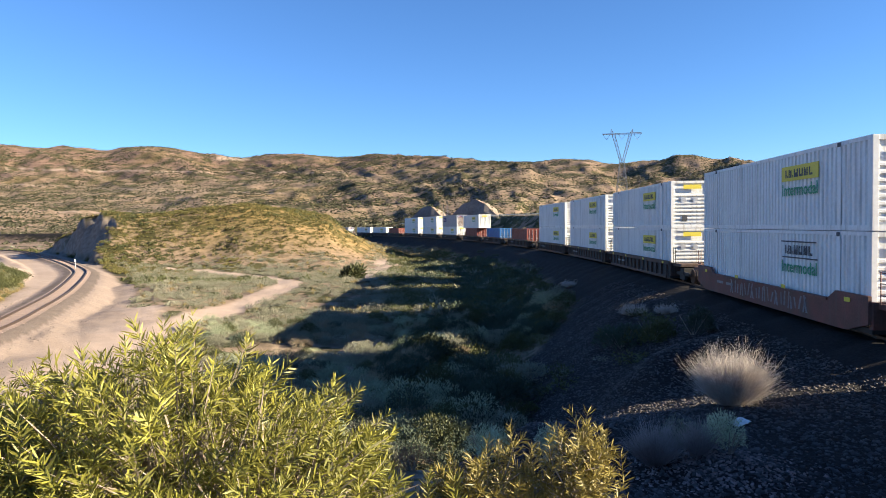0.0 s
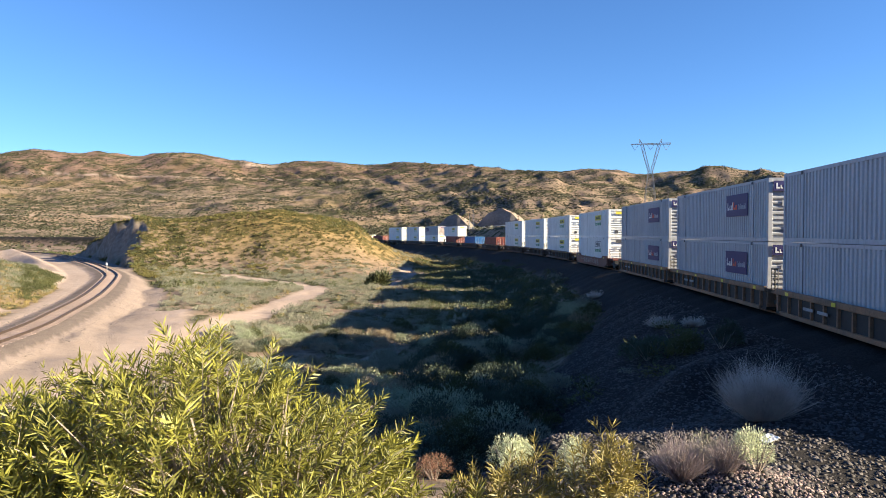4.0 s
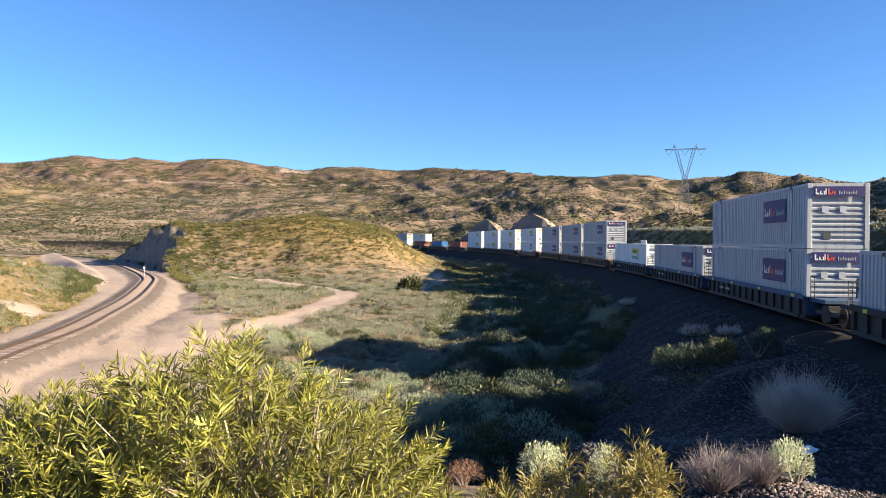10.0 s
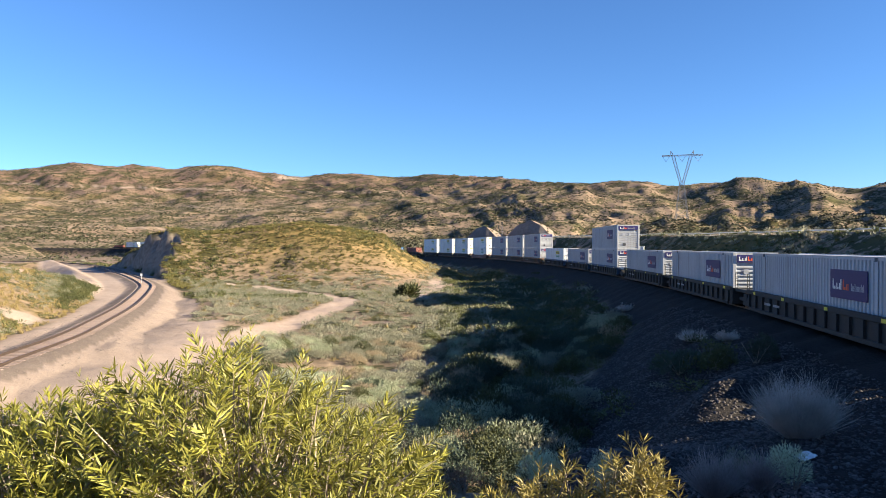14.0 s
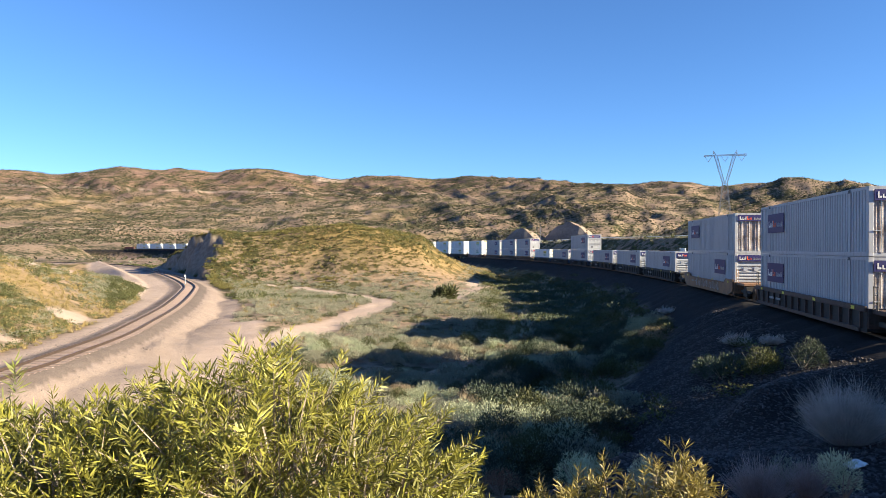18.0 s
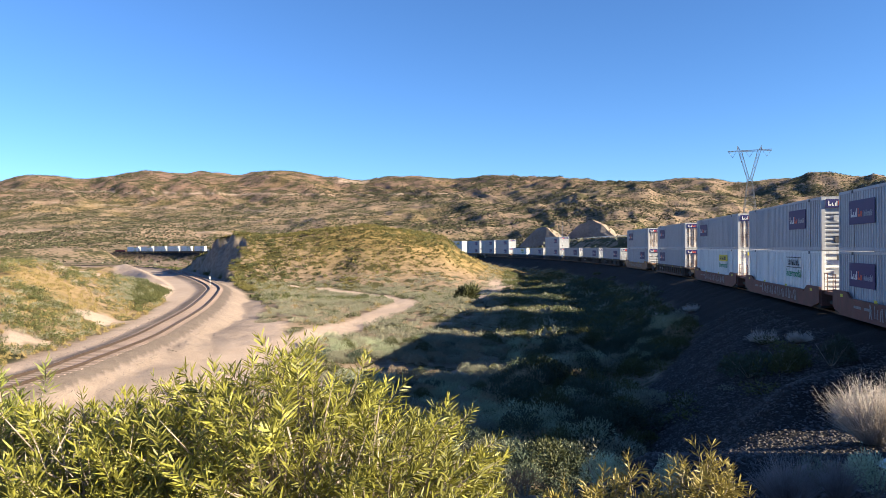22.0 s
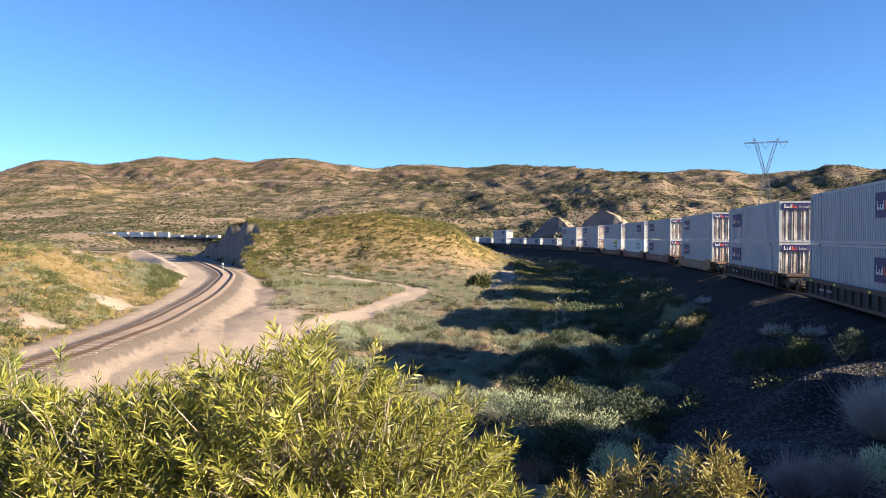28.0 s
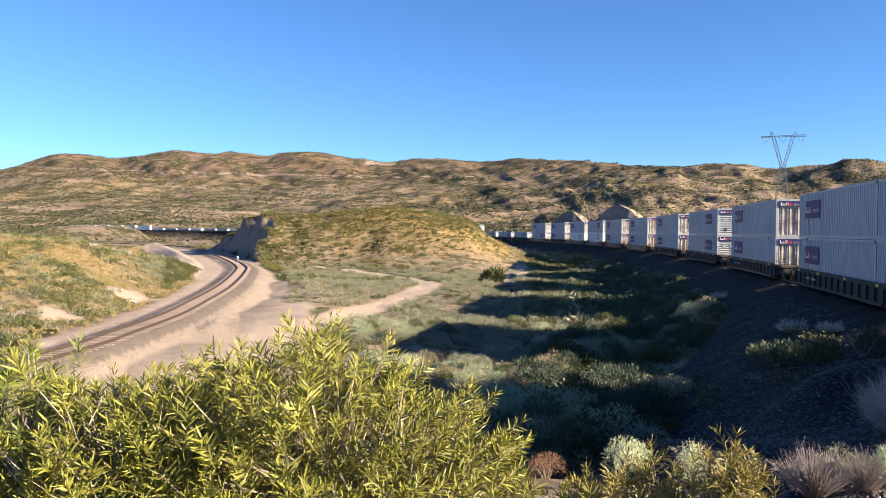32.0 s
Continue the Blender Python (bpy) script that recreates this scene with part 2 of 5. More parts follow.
def ground(x, y, detail=True):
    """Height of the ground, and its cover: sand, dry grass, gravel and bare rock."""
    r, az = np.hypot(x, y), np.degrees(np.arctan2(x, y))
    du, iu = near_line(x, y, _X[::6], _Y[::6], 160)
    su = _S[::6][iu]
    hu = _H[::6][iu]
    side = (x - _X[::6][iu]) * np.cos(hu) - (y - _Y[::6][iu]) * np.sin(hu)
    right = np.where(du < 159, side > 0, az > 3)
    dl, il = near_line(x, y, LOWER[::4, 0], LOWER[::4, 1], 60)
    gone = np.gradient(LOWER[::4], axis=0)
    east = (x - LOWER[::4, 0][il]) * gone[il, 1] - (y - LOWER[::4, 1][il]) * gone[il, 0] > 0
    zr = rail_z(su)
    # the washed-out flat between the tracks
    z = -4.1 + 0.9 * fbm(x, y, 18) + 0.35 * fbm(x, y, 4, 3) - 0.5 * smooth(30, 12, r) + 0.06 * np.clip(29 - du, 0, 20) * smooth(20, 12, y) - (0.95 - 0.35 * smooth(68, 84, y)) * smooth(36, 50, y) * smooth(2, 14, dl - 6) * (~right)
    # benches beyond the upper track
    bench = np.where(right, zr * np.clip(1.5 - du / 30, 0, 1) + np.interp(du, [0, 8, 39, 46.5, 56, 160], [-0.8, -0.8, 0.8, 5.4, 5.5, 8.5]) + fbm(x, y, 26) * np.interp(du, [6, 16, 40, 47, 56, 70], [0, 1.6, 1.5, 0.3, 0.3, 3]), -99)
    z = np.where(right, np.maximum(z, bench), z)
    # the yellow hill between the tracks
    top = 3.7 + 168 * np.tan(np.radians(np.interp(az, HILL_AZ, HILL_EL)))
    mid = 166 + 4 * np.sin(np.radians(az * 14 + 20))
    hill = np.exp(-(np.abs((r - mid) / np.where(r < mid, 21, 36)) ** 2.4))
    lump = hill * np.clip(top + 4.6, 0, None)
    z = z + lump * (1 + 0.10 * fbm(x, y, 22)) + hill * fbm(x, y, 9) * 0.7
    # the eroded mound beyond the lower track
    top = 3.7 + 88 * np.tan(np.radians(np.interp(az, MOUND_AZ, MOUND_EL)))
    mound = np.exp(-(np.abs((r - 88) / np.where(r < 88, 26, 34)) ** 2.2))
    z = z + mound * np.clip(top + 4.2, 0, None) + mound * (ridged(x, y, 16) - 0.6) * 1.8 * smooth(-24, -27, az)
    # far country
    w = smooth(260, 440, r)
    z = z * (1 - w) + far_ground(x, y) * w
    # the rise that bears the tower, and a low swell before the far bend
    z = z + 14.5 * np.exp(-(((x - 179.5) / 55) ** 2) - ((y - 530.5) / 60) ** 2)
    z = z + np.clip(3.2 - z, 0, None) * np.exp(-(((az + 34.2) / 4.4) ** 6) - ((r - 610) / 50) ** 2) * (0.9 + 0.25 * fbm(x, y, 60))
    z = z + 2.7 * np.exp(-(((az + 32) / 4.6) ** 6) - ((r - 196) / 14) ** 2) * smooth(2.0, 6.0, dl)
    # the knoll on which the camera is held
    knoll = 2.25 - 0.28 * np.clip(np.hypot(x + 1.0, y + 1.0) - 2.2, 0, None) + 0.25 * fbm(x, y, 3)
    knoll = knoll - 0.25 * np.clip(np.hypot(x + 1.0, y + 1.0) - 15, 0, None)
    knoll = np.where(r < 40, knoll, -50)
    z = np.where(knoll > z - 0.6, np.maximum(z, knoll) + 0.12 * np.clip(0.6 - abs(knoll - z), 0, 1), z)
    # track beds
    spill = smooth(52, 14, y) * (y > -60) * (~right) * (du < 150)
    wide = 3.4 + 8.5 * spill
    fill = zr - 0.72 - np.where(su > 380, 1.15, 0.56) * np.clip(du - wide, 0, None) - 0.35 * smooth(14, 23, y) * np.clip(np.minimum(du, wide) - 3.4, 0, None)
    near_r = du < 150
    grav = near_r & (z < fill + 0.25)
    z = np.where(near_r, np.minimum(np.maximum(z, fill), np.where(du < 3.0, zr - 0.10 - 0.36 * np.clip(du - 1.5, 0, None), zr - 0.72 + 1.1 * np.clip(du - 4.0, 0, None))), z)
    z = np.where(du < 3.2, zr - 0.10 - 0.38 * np.clip(du - 1.6, 0, None), z)
    z = z + 0.95 * np.exp(-((((x - 9.2) * 0.64 + (y - 23.4) * 0.77) / 3.4) ** 2) - (((x - 9.2) * 0.77 - (y - 23.4) * 0.64) / 1.3) ** 2)
    z = z + 0.35 * np.exp(-((x - 5.6) ** 2 + (y - 11.6) ** 2) / 0.9)
    near_l = dl < 55
    zl = LOWER_Z - 0.5
    steep = east & (az > -28) & (r > 95)
    cut = np.where(steep, 1.8 + 1.5 * fbm(x, y, 7), 0.45)
    edge = np.where(steep, 4.2 + 2.2 * fbm(x, y, 6) + 1.4 * fbm(x, y, 2.2, 2) + 1.2 * ridged(x, y, 3.5, 2), 6.0)
    carved = steep & near_l & (z > zl + cut * np.clip(dl - edge, 0, None)) & (dl > 3.6) & (r > 128) & (r < 215)
    z = np.where(near_l, np.minimum(np.maximum(z, zl - 0.1 - 0.45 * np.clip(dl - 3.2, 0, None)), zl + cut * np.clip(dl - edge, 0, None)), z)
    z = np.where(dl < 3.2, zl + 0.31 - 0.25 * np.clip(dl - 1.6, 0, None), z)
    if detail:
        z = z + 0.10 * fbm(x, y, 1.2, 3) * np.clip(np.minimum(du, dl) / 6 - 0.5, 0, 1) * (r < 200)
    # cover
    road = spline([(-12, 36), (-17, 47), (-23.5, 57), (-27.8, 70), (-33, 86), (-38.6, 98)], 1.0)
    track2 = spline([(-17.5, 50), (-16.4, 59.5), (-15.2, 74), (-13.2, 90), (-14.5, 101), (-19, 111), (-28, 121), (-42, 128)], 1.0)
    d1, _ = near_line(x, y, road[:, 0], road[:, 1], 30)
    d2, _ = near_line(x, y, track2[:, 0], track2[:, 1], 30)
    wob = 1.2 * fbm(x, y, 5)
    sand = np.maximum(smooth(3.0, 2.0, d1 + 0.6 * wob), smooth(2.2, 1.4, d2 + wob * 0.5))
    sand = np.maximum(sand, smooth(1.6, 0.0, dl + wob * 0.5 - np.where(east, np.where(r < 72, 9.0, 3.8), np.interp(r, [95, 130], [3.9, 14]))))
    sand = np.maximum(sand, (mound > 0.2) * smooth(0.22, 0.30, fbm(x + 9, y, 9)) * smooth(-24, -28, az) * 0.9)
    path = smooth(1.6, 0.7, np.abs((az + 2.0) - (r - 105) * 0.06 + fbm(x, y, 6) * 1.5)) * smooth(98, 104, r) * smooth(150, 140, r)
    sand = np.maximum(sand, path)
    sand = np.maximum(sand, np.where(right, smooth(3.2, 1.8, abs(du - 50)), 0) * (r < 500))
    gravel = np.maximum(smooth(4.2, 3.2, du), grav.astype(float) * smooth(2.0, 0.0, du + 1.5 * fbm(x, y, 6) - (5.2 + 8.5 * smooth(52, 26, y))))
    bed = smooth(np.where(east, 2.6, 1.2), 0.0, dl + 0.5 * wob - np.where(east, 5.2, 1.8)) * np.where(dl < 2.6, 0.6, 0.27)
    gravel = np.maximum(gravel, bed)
    grass = hill * (0.5 + 0.5 * smooth(-0.15, 0.3, fbm(x, y, 16) + 0.018 * (az + 13))) + mound * 0.6 * smooth(-0.2, 0.3, fbm(x, y, 13)) * (az < -24)
    grass = np.maximum(grass * (1 - w), smooth(0.22, 0.45, fbm(x, y, 140)) * w * 0.35)
    rock = carved * smooth(zl + 0.3, zl + 0.8, z)
    seen = np.degrees(np.arctan2(z - 3.7, r))
    level = seen + 0.04 * np.sin(az * 1.7) + 0.25 * fbm(x, y, 700, 2)
    lane = np.maximum(smooth(0.05, 0.02, abs(level - 3.95)) * (az < -3), smooth(0.04, 0.015, abs(level - 2.05 + 0.03 * az)) * (az < -8) * 0.7)
    lane = np.maximum(lane, smooth(0.05, 0.02, abs(level - 0.75 + 0.01 * az)) * (az < -16) * (r > 500) * 0.8)
    barren = np.exp(-(((az + 12.4) / 1.5) ** 4) - ((seen - 5.05) / 0.22) ** 4) + 0.6 * np.exp(-(((az + 20.9) / 1.7) ** 2) - ((seen - 2.6) / 0.13) ** 2)
    sand = np.maximum(sand, np.maximum(lane, barren * smooth(-0.3, 0.1, fbm(x, y, 90))) * w * 0.75)
    return z, sand, np.clip(grass, 0, 1), gravel, rock


def cover_at(x, y):
    return ground(np.array(x, float), np.array(y, float))


def ground_sheet():
    az = np.radians(np.concatenate([np.arange(-180, -46, 3.0), np.arange(-46, 44, 0.17), np.arange(44, 180, 3.0)]))
    rr = [0.5]
    while rr[-1] < 4700:
        rr.append(rr[-1] * (1.017 if rr[-1] < 60 else 1.012 if rr[-1] < 420 else 1.004 if 570 < rr[-1] < 690 else 1.008 if rr[-1] < 2700 else 1.03) + 0.02)
    rr = np.array(rr)
    A, R = np.meshgrid(az, rr)
    x, y = (R * np.sin(A)).ravel(), (R * np.cos(A)).ravel()
    z, sand, grass, gravel, rock = ground(x, y)
    n, m = len(rr), len(az)
    x, y, z = np.append(x, 0), np.append(y, 0), np.append(z, ground(np.array([0.0]), np.array([0.0]))[0][0])
    i = np.arange(n - 1)[:, None] * m
    j = np.arange(m)[None]
    k = (np.arange(m)[None] + 1) % m
    quads = np.stack([i + j, i + k, i + m + k, i + m + j], -1).reshape(-1, 4)[:, ::-1]
    fan = np.stack([np.full(m, n * m), (np.arange(m) + 1) % m, np.arange(m)], 1)[:, ::-1]
    me = bpy.data.meshes.new("ground")
    me.vertices.add(len(x))
    me.vertices.foreach_set("co", np.stack([x, y, z], 1).ravel())
    loops = np.concatenate([quads.ravel(), fan.ravel()])
    me.loops.add(len(loops))
    me.loops.foreach_set("vertex_index", loops)
    starts = np.concatenate([np.arange(len(quads)) * 4, len(quads) * 4 + np.arange(len(fan)) * 3])
    me.polygons.add(len(starts))
    me.polygons.foreach_set("loop_start", starts)
    me.update(calc_edges=True)
    me.polygons.foreach_set("use_smooth", np.ones(len(starts), bool))
    at = me.attributes.new("cover", "FLOAT_COLOR", "POINT")
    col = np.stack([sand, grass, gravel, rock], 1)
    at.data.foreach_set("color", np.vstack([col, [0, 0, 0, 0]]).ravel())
    me.materials.append(ground_material())
    return tagged(new("ground", me), "dry sandy ground with scrub, gravel banks and bare slopes", "ground", kind="structure")


def ground_material():
    m = bpy.data.materials.new("dry_ground")
    m.use_nodes = True
    n, li = m.node_tree.nodes, m.node_tree.links
    bsdf = n["Principled BSDF"]
    bsdf.inputs["Roughness"].default_value = 0.95
    bsdf.inputs["Specular IOR Level"].default_value = 0.15
    tc = n.new("ShaderNodeTexCoord")
    at = n.new("ShaderNodeAttribute")
    at.attribute_name = "cover"
    sep = n.new("ShaderNodeSeparateColor")
    li.new(at.outputs["Color"], sep.inputs["Color"])

    def noise(scale, detail=6):
        q = n.new("ShaderNodeTexNoise")
        q.inputs["Scale"].default_value, q.inputs["Detail"].default_value = scale, detail
        q.inputs["Roughness"].default_value = 0.62
        li.new(tc.outputs["Object"], q.inputs["Vector"])
        return q.outputs["Fac"]

    def ramp(value, *stops):
        q = n.new("ShaderNodeValToRGB")
        e = q.color_ramp.elements
        while len(e) < len(stops):
            e.new(0.5)
        for el, (p, c) in zip(e, stops):
            el.position, el.color = p, (*c, 1)
        li.new(value, q.inputs["Fac"])
        return q.outputs["Color"]

    def mix(fac, a, b, blend="MIX"):
        q = n.new("ShaderNodeMix")
        q.data_type, q.blend_type = "RGBA", blend
        if isinstance(fac, float):
            q.inputs["Factor"].default_value = fac
        else:
            li.new(fac, q.inputs["Factor"])
        li.new(a, q.inputs["A"])
        li.new(b, q.inputs["B"])
        return q.outputs["Result"]

    wide, middle, fine, grit = noise(0.012), noise(0.09), noise(0.9), noise(14.0, 3)
    soil = mix(0.5, ramp(wide, (0.36, (0.172, 0.122, 0.092)), (0.5, (0.252, 0.158, 0.122)), (0.64, (0.295, 0.172, 0.146))), ramp(middle, (0.36, (0.148, 0.122, 0.078)), (0.52, (0.245, 0.188, 0.126)), (0.7, (0.345, 0.262, 0.182))))
    soil = mix(0.5, soil, ramp(fine, (0.40, (0.085, 0.07, 0.047)), (0.56, (0.285, 0.215, 0.155))))
    place = n.new("ShaderNodeSeparateXYZ")
    li.new(tc.outputs["Object"], place.inputs[0])
    height = n.new("ShaderNodeMapRange")
    height.inputs["From Min"].default_value, height.inputs["From Max"].default_value, height.inputs["To Max"].default_value = 75.0, 160.0, 0.55
    li.new(place.outputs["Z"], height.inputs["Value"])
    soil = mix(height.outputs["Result"], soil, ramp(fine, (0.38, (0.115, 0.064, 0.05)), (0.6, (0.275, 0.155, 0.122))))
    spots, patches = noise(0.33, 9), noise(0.022, 7)
    cover = n.new("ShaderNodeMath")
    cover.operation = "MULTIPLY_ADD"
    li.new(patches, cover.inputs[0])
    cover.inputs[1].default_value = 0.9
    li.new(spots, cover.inputs[2])
    green = ramp(middle, (0.4, (0.0336, 0.0336, 0.0136)), (0.6, (0.0728, 0.0672, 0.028)))
    spread = n.new("ShaderNodeMapRange")
    spread.inputs["From Min"].default_value, spread.inputs["From Max"].default_value = 0.94, 0.985
    li.new(cover.outputs[0], spread.inputs["Value"])
    soil = mix(spread.outputs["Result"], soil, green)
    grass = mix(0.5, ramp(middle, (0.38, (0.107, 0.0904, 0.0232)), (0.6, (0.276, 0.188, 0.0704))), ramp(fine, (0.35, (0.101, 0.0872, 0.02)), (0.6, (0.296, 0.188, 0.06))))
    sand = mix(0.45, ramp(fine, (0.3, (0.302, 0.231, 0.189)), (0.7, (0.472, 0.368, 0.307))), ramp(grit, (0.36, (0.16, 0.123, 0.0991)), (0.62, (0.519, 0.411, 0.345))))
    sand = mix(0.3, sand, ramp(middle, (0.4, (0.208, 0.156, 0.123)), (0.6, (0.378, 0.297, 0.236))))
    # gravel is near black: the train's shade on the bank is put into its colour
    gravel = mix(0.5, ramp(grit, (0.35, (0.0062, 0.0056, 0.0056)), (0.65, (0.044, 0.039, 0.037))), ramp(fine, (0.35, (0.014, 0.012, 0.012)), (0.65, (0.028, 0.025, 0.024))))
    rock = mix(0.5, ramp(middle, (0.35, (0.173, 0.137, 0.108)), (0.65, (0.259, 0.209, 0.166))), ramp(fine, (0.38, (0.122, 0.0976, 0.0792)), (0.6, (0.288, 0.238, 0.187))))
    tufts = n.new("ShaderNodeMapRange")
    tufts.inputs["From Min"].default_value, tufts.inputs["From Max"].default_value = 0.92, 1.02
    tufts.inputs["To Max"].default_value = 0.7
    li.new(cover.outputs[0], tufts.inputs["Value"])
    grass = mix(tufts.outputs["Result"], grass, green)
    out = mix(sep.outputs["Green"], soil, grass)
    out = mix(sep.outputs["Red"], out, sand)
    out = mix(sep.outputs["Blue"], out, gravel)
    out = mix(at.outputs["Alpha"], out, rock)
    li.new(out, bsdf.inputs["Base Color"])
    bp = n.new("ShaderNodeBump")
    bp.inputs["Strength"].default_value, bp.inputs["Distance"].default_value = 0.8, 0.06
    li.new(fine, bp.inputs["Height"])
    bp2 = n.new("ShaderNodeBump")
    bp2.inputs["Strength"].default_value, bp2.inputs["Distance"].default_value = 0.8, 0.04
    li.new(grit, bp2.inputs["Height"])
    li.new(bp.outputs["Normal"], bp2.inputs["Normal"])
    li.new(bp2.outputs["Normal"], bsdf.inputs["Normal"])
    return m


ground_sheet()


# ---- mesh tools ----
def mesh_of(name, bm, mat, smooth_faces=False):
    me = bpy.data.meshes.new(name)
    bmesh.ops.recalc_face_normals(bm, faces=bm.faces)
    bm.to_mesh(me)
    bm.free()
    me.materials.append(mat)
    if smooth_faces:
        me.polygons.foreach_set("use_smooth", np.ones(len(me.polygons), bool))
    return me


def part(name, bm, mat, parent, label="", at=None):
    """One mesh object under a thing or a part. bm may be a bmesh, or a mesh to be shared."""
    me = mesh_of(name, bm, mat) if isinstance(bm, bmesh.types.BMesh) else bm
    ob = new(name, me)
    ob.parent = parent
    if name.endswith("_mark"):
        tagged(ob, kind="stuff")
    if at is not None:
        ob.matrix_basis = at if isinstance(at, Matrix) else Matrix.Translation(at)
    return tagged(ob, label)


def box(bm, x0, y0, z0, x1, y1, z1, bevel=0.0):
    v = [bm.verts.new(c) for c in ((x0, y0, z0), (x1, y0, z0), (x1, y1, z0), (x0, y1, z0), (x0, y0, z1), (x1, y0, z1), (x1, y1, z1), (x0, y1, z1))]
    f = [bm.faces.new([v[i] for i in q]) for q in ((3, 2, 1, 0), (4, 5, 6, 7), (0, 1, 5, 4), (1, 2, 6, 5), (2, 3, 7, 6), (3, 0, 4, 7))]
    if bevel:
        bmesh.ops.bevel(bm, geom=list({e for q in f for e in q.edges}), offset=bevel, segments=1, affect="EDGES")
    return bm


def boxed(*dims, bevel=0.0):
    return box(bmesh.new(), *dims, bevel=bevel)


def rod(bm, a, b, ra, rb=None, sides=6):
    """A tapered rod from a to b."""
    a, b, rb = Vector(a), Vector(b), ra if rb is None else rb
    way = (b - a).normalized()
    u = way.orthogonal().normalized()
    w = way.cross(u)
    rings = []
    for c, rad in ((a, ra), (b, rb)):
        rings.append([bm.verts.new(c + (u * math.cos(k * math.tau / sides) + w * math.sin(k * math.tau / sides)) * rad) for k in range(sides)])
    for k in range(sides):
        bm.faces.new((rings[0][k], rings[0][(k + 1) % sides], rings[1][(k + 1) % sides], rings[1][k]))
    bm.faces.new(rings[0][::-1])
    bm.faces.new(rings[1])
    return bm


def raw_mesh(name, verts, faces, mat, smooth_faces=False):
    me = bpy.data.meshes.new(name)
    me.from_pydata(verts, [], faces)
    me.materials.append(mat)
    if smooth_faces:
        me.polygons.foreach_set("use_smooth", np.ones(len(me.polygons), bool))
    return me


# ---- tracks ----
def rail_mesh(line, off, zs):
    """One rail of the usual section along a line of the plan, off metres to its right."""
    d = np.gradient(line, axis=0)
    d /= np.hypot(d[:, 0], d[:, 1])[:, None]
    prof = [(-0.036, 0), (0.036, 0), (0.036, -0.04), (0.009, -0.055), (0.009, -0.14), (0.07, -0.165), (-0.07, -0.165), (-0.009, -0.14), (-0.009, -0.055), (-0.036, -0.04)]
    verts, faces, m = [], [], len(prof)
    for (x, y), (dx, dy), z in zip(line, d, zs):
        verts += [(x + dy * (off + a), y - dx * (off + a), z + b) for a, b in prof]
    for i in range(len(line) - 1):
        for k in range(m):
            a, b = i * m + k, i * m + (k + 1) % m
            faces.append((a, b, b + m, a + m))
    return raw_mesh("rail", verts, faces, RAIL)


def railway(name, line, zs, label, sleepers):
    root = tagged(new(name), label, "railway track", kind="structure")
    for off in (-0.755, 0.755):
        part("rail", rail_mesh(line, off, zs), None, root)
    d = np.concatenate([[0], np.cumsum(np.hypot(*np.diff(line, axis=0).T))])
    me = mesh_of("sleeper", boxed(-1.3, -0.115, -0.18, 1.3, 0.115, 0, bevel=0.015), SLEEPER)
    rest_v, rest_f = [], []
    for i, q in enumerate(np.arange(0, d[-1], 0.55)):
        k = min(int(np.searchsorted(d, q)), len(line) - 2)
        dx, dy = line[k + 1] - line[k]
        x, y, z = np.interp(q, d, line[:, 0]), np.interp(q, d, line[:, 1]), np.interp(q, d, zs) - 0.165
        m = pose(x, y, z, 0, 0, math.degrees(math.atan2(-dx, dy)))
        if sleepers[0] <= q < sleepers[1]:
            part("sleeper", me, None, root, at=m)
        elif q < sleepers[2]:
            b = len(rest_v)
            rest_v += [tuple(m @ Vector((sx * 1.3, sy * 0.115, sz))) for sz in (-0.18, 0) for sx, sy in ((-1, -1), (1, -1), (1, 1), (-1, 1))]
            rest_f += [tuple(b + i for i in f) for f in ((4, 5, 6, 7), (0, 1, 5, 4), (1, 2, 6, 5), (2, 3, 7, 6), (3, 0, 4, 7))]
    if rest_v:
        tagged(part("sleepers_beyond", raw_mesh("sleepers_beyond", rest_v, rest_f, SLEEPER), None, root), kind="stuff")
    return root


_near = (_S > -120) & (_S < 950)
UPPER_LINE = np.stack([_X[_near], _Y[_near]], 1)[::4]
railway("upper_track", UPPER_LINE, rail_z(_S[_near][::4]), "steel railway track on a high gravel bank", (0, 0, 0))
railway("lower_track", LOWER, np.full(len(LOWER), LOWER_Z), "curved railway track with rusty rails on pale ballast", (28, 170, 420))

# ---- the train ----
LONG = 16.15


def corrugated(length, height, depth, pitch, x, out, z0=0.0):
    """A wall in the plane of y and z with upright folds, its outside towards out."""
    bm = bmesh.new()
    n = int(length / pitch)
    step = length / n
    ys = []
    for i in range(n):
        a = -length / 2 + i * step
        ys += [(a, 0), (a + step * 0.52, 0), (a + step * 0.62, -depth), (a + step * 0.90, -depth)]
    ys.append((length / 2, 0))
    lo = [bm.verts.new((x + out * d, y, z0)) for y, d in ys]
    hi = [bm.verts.new((x + out * d, y, z0 + height)) for y, d in ys]
    for i in range(len(ys) - 1):
        bm.faces.new((lo[i], lo[i + 1], hi[i + 1], hi[i]))
    return bm


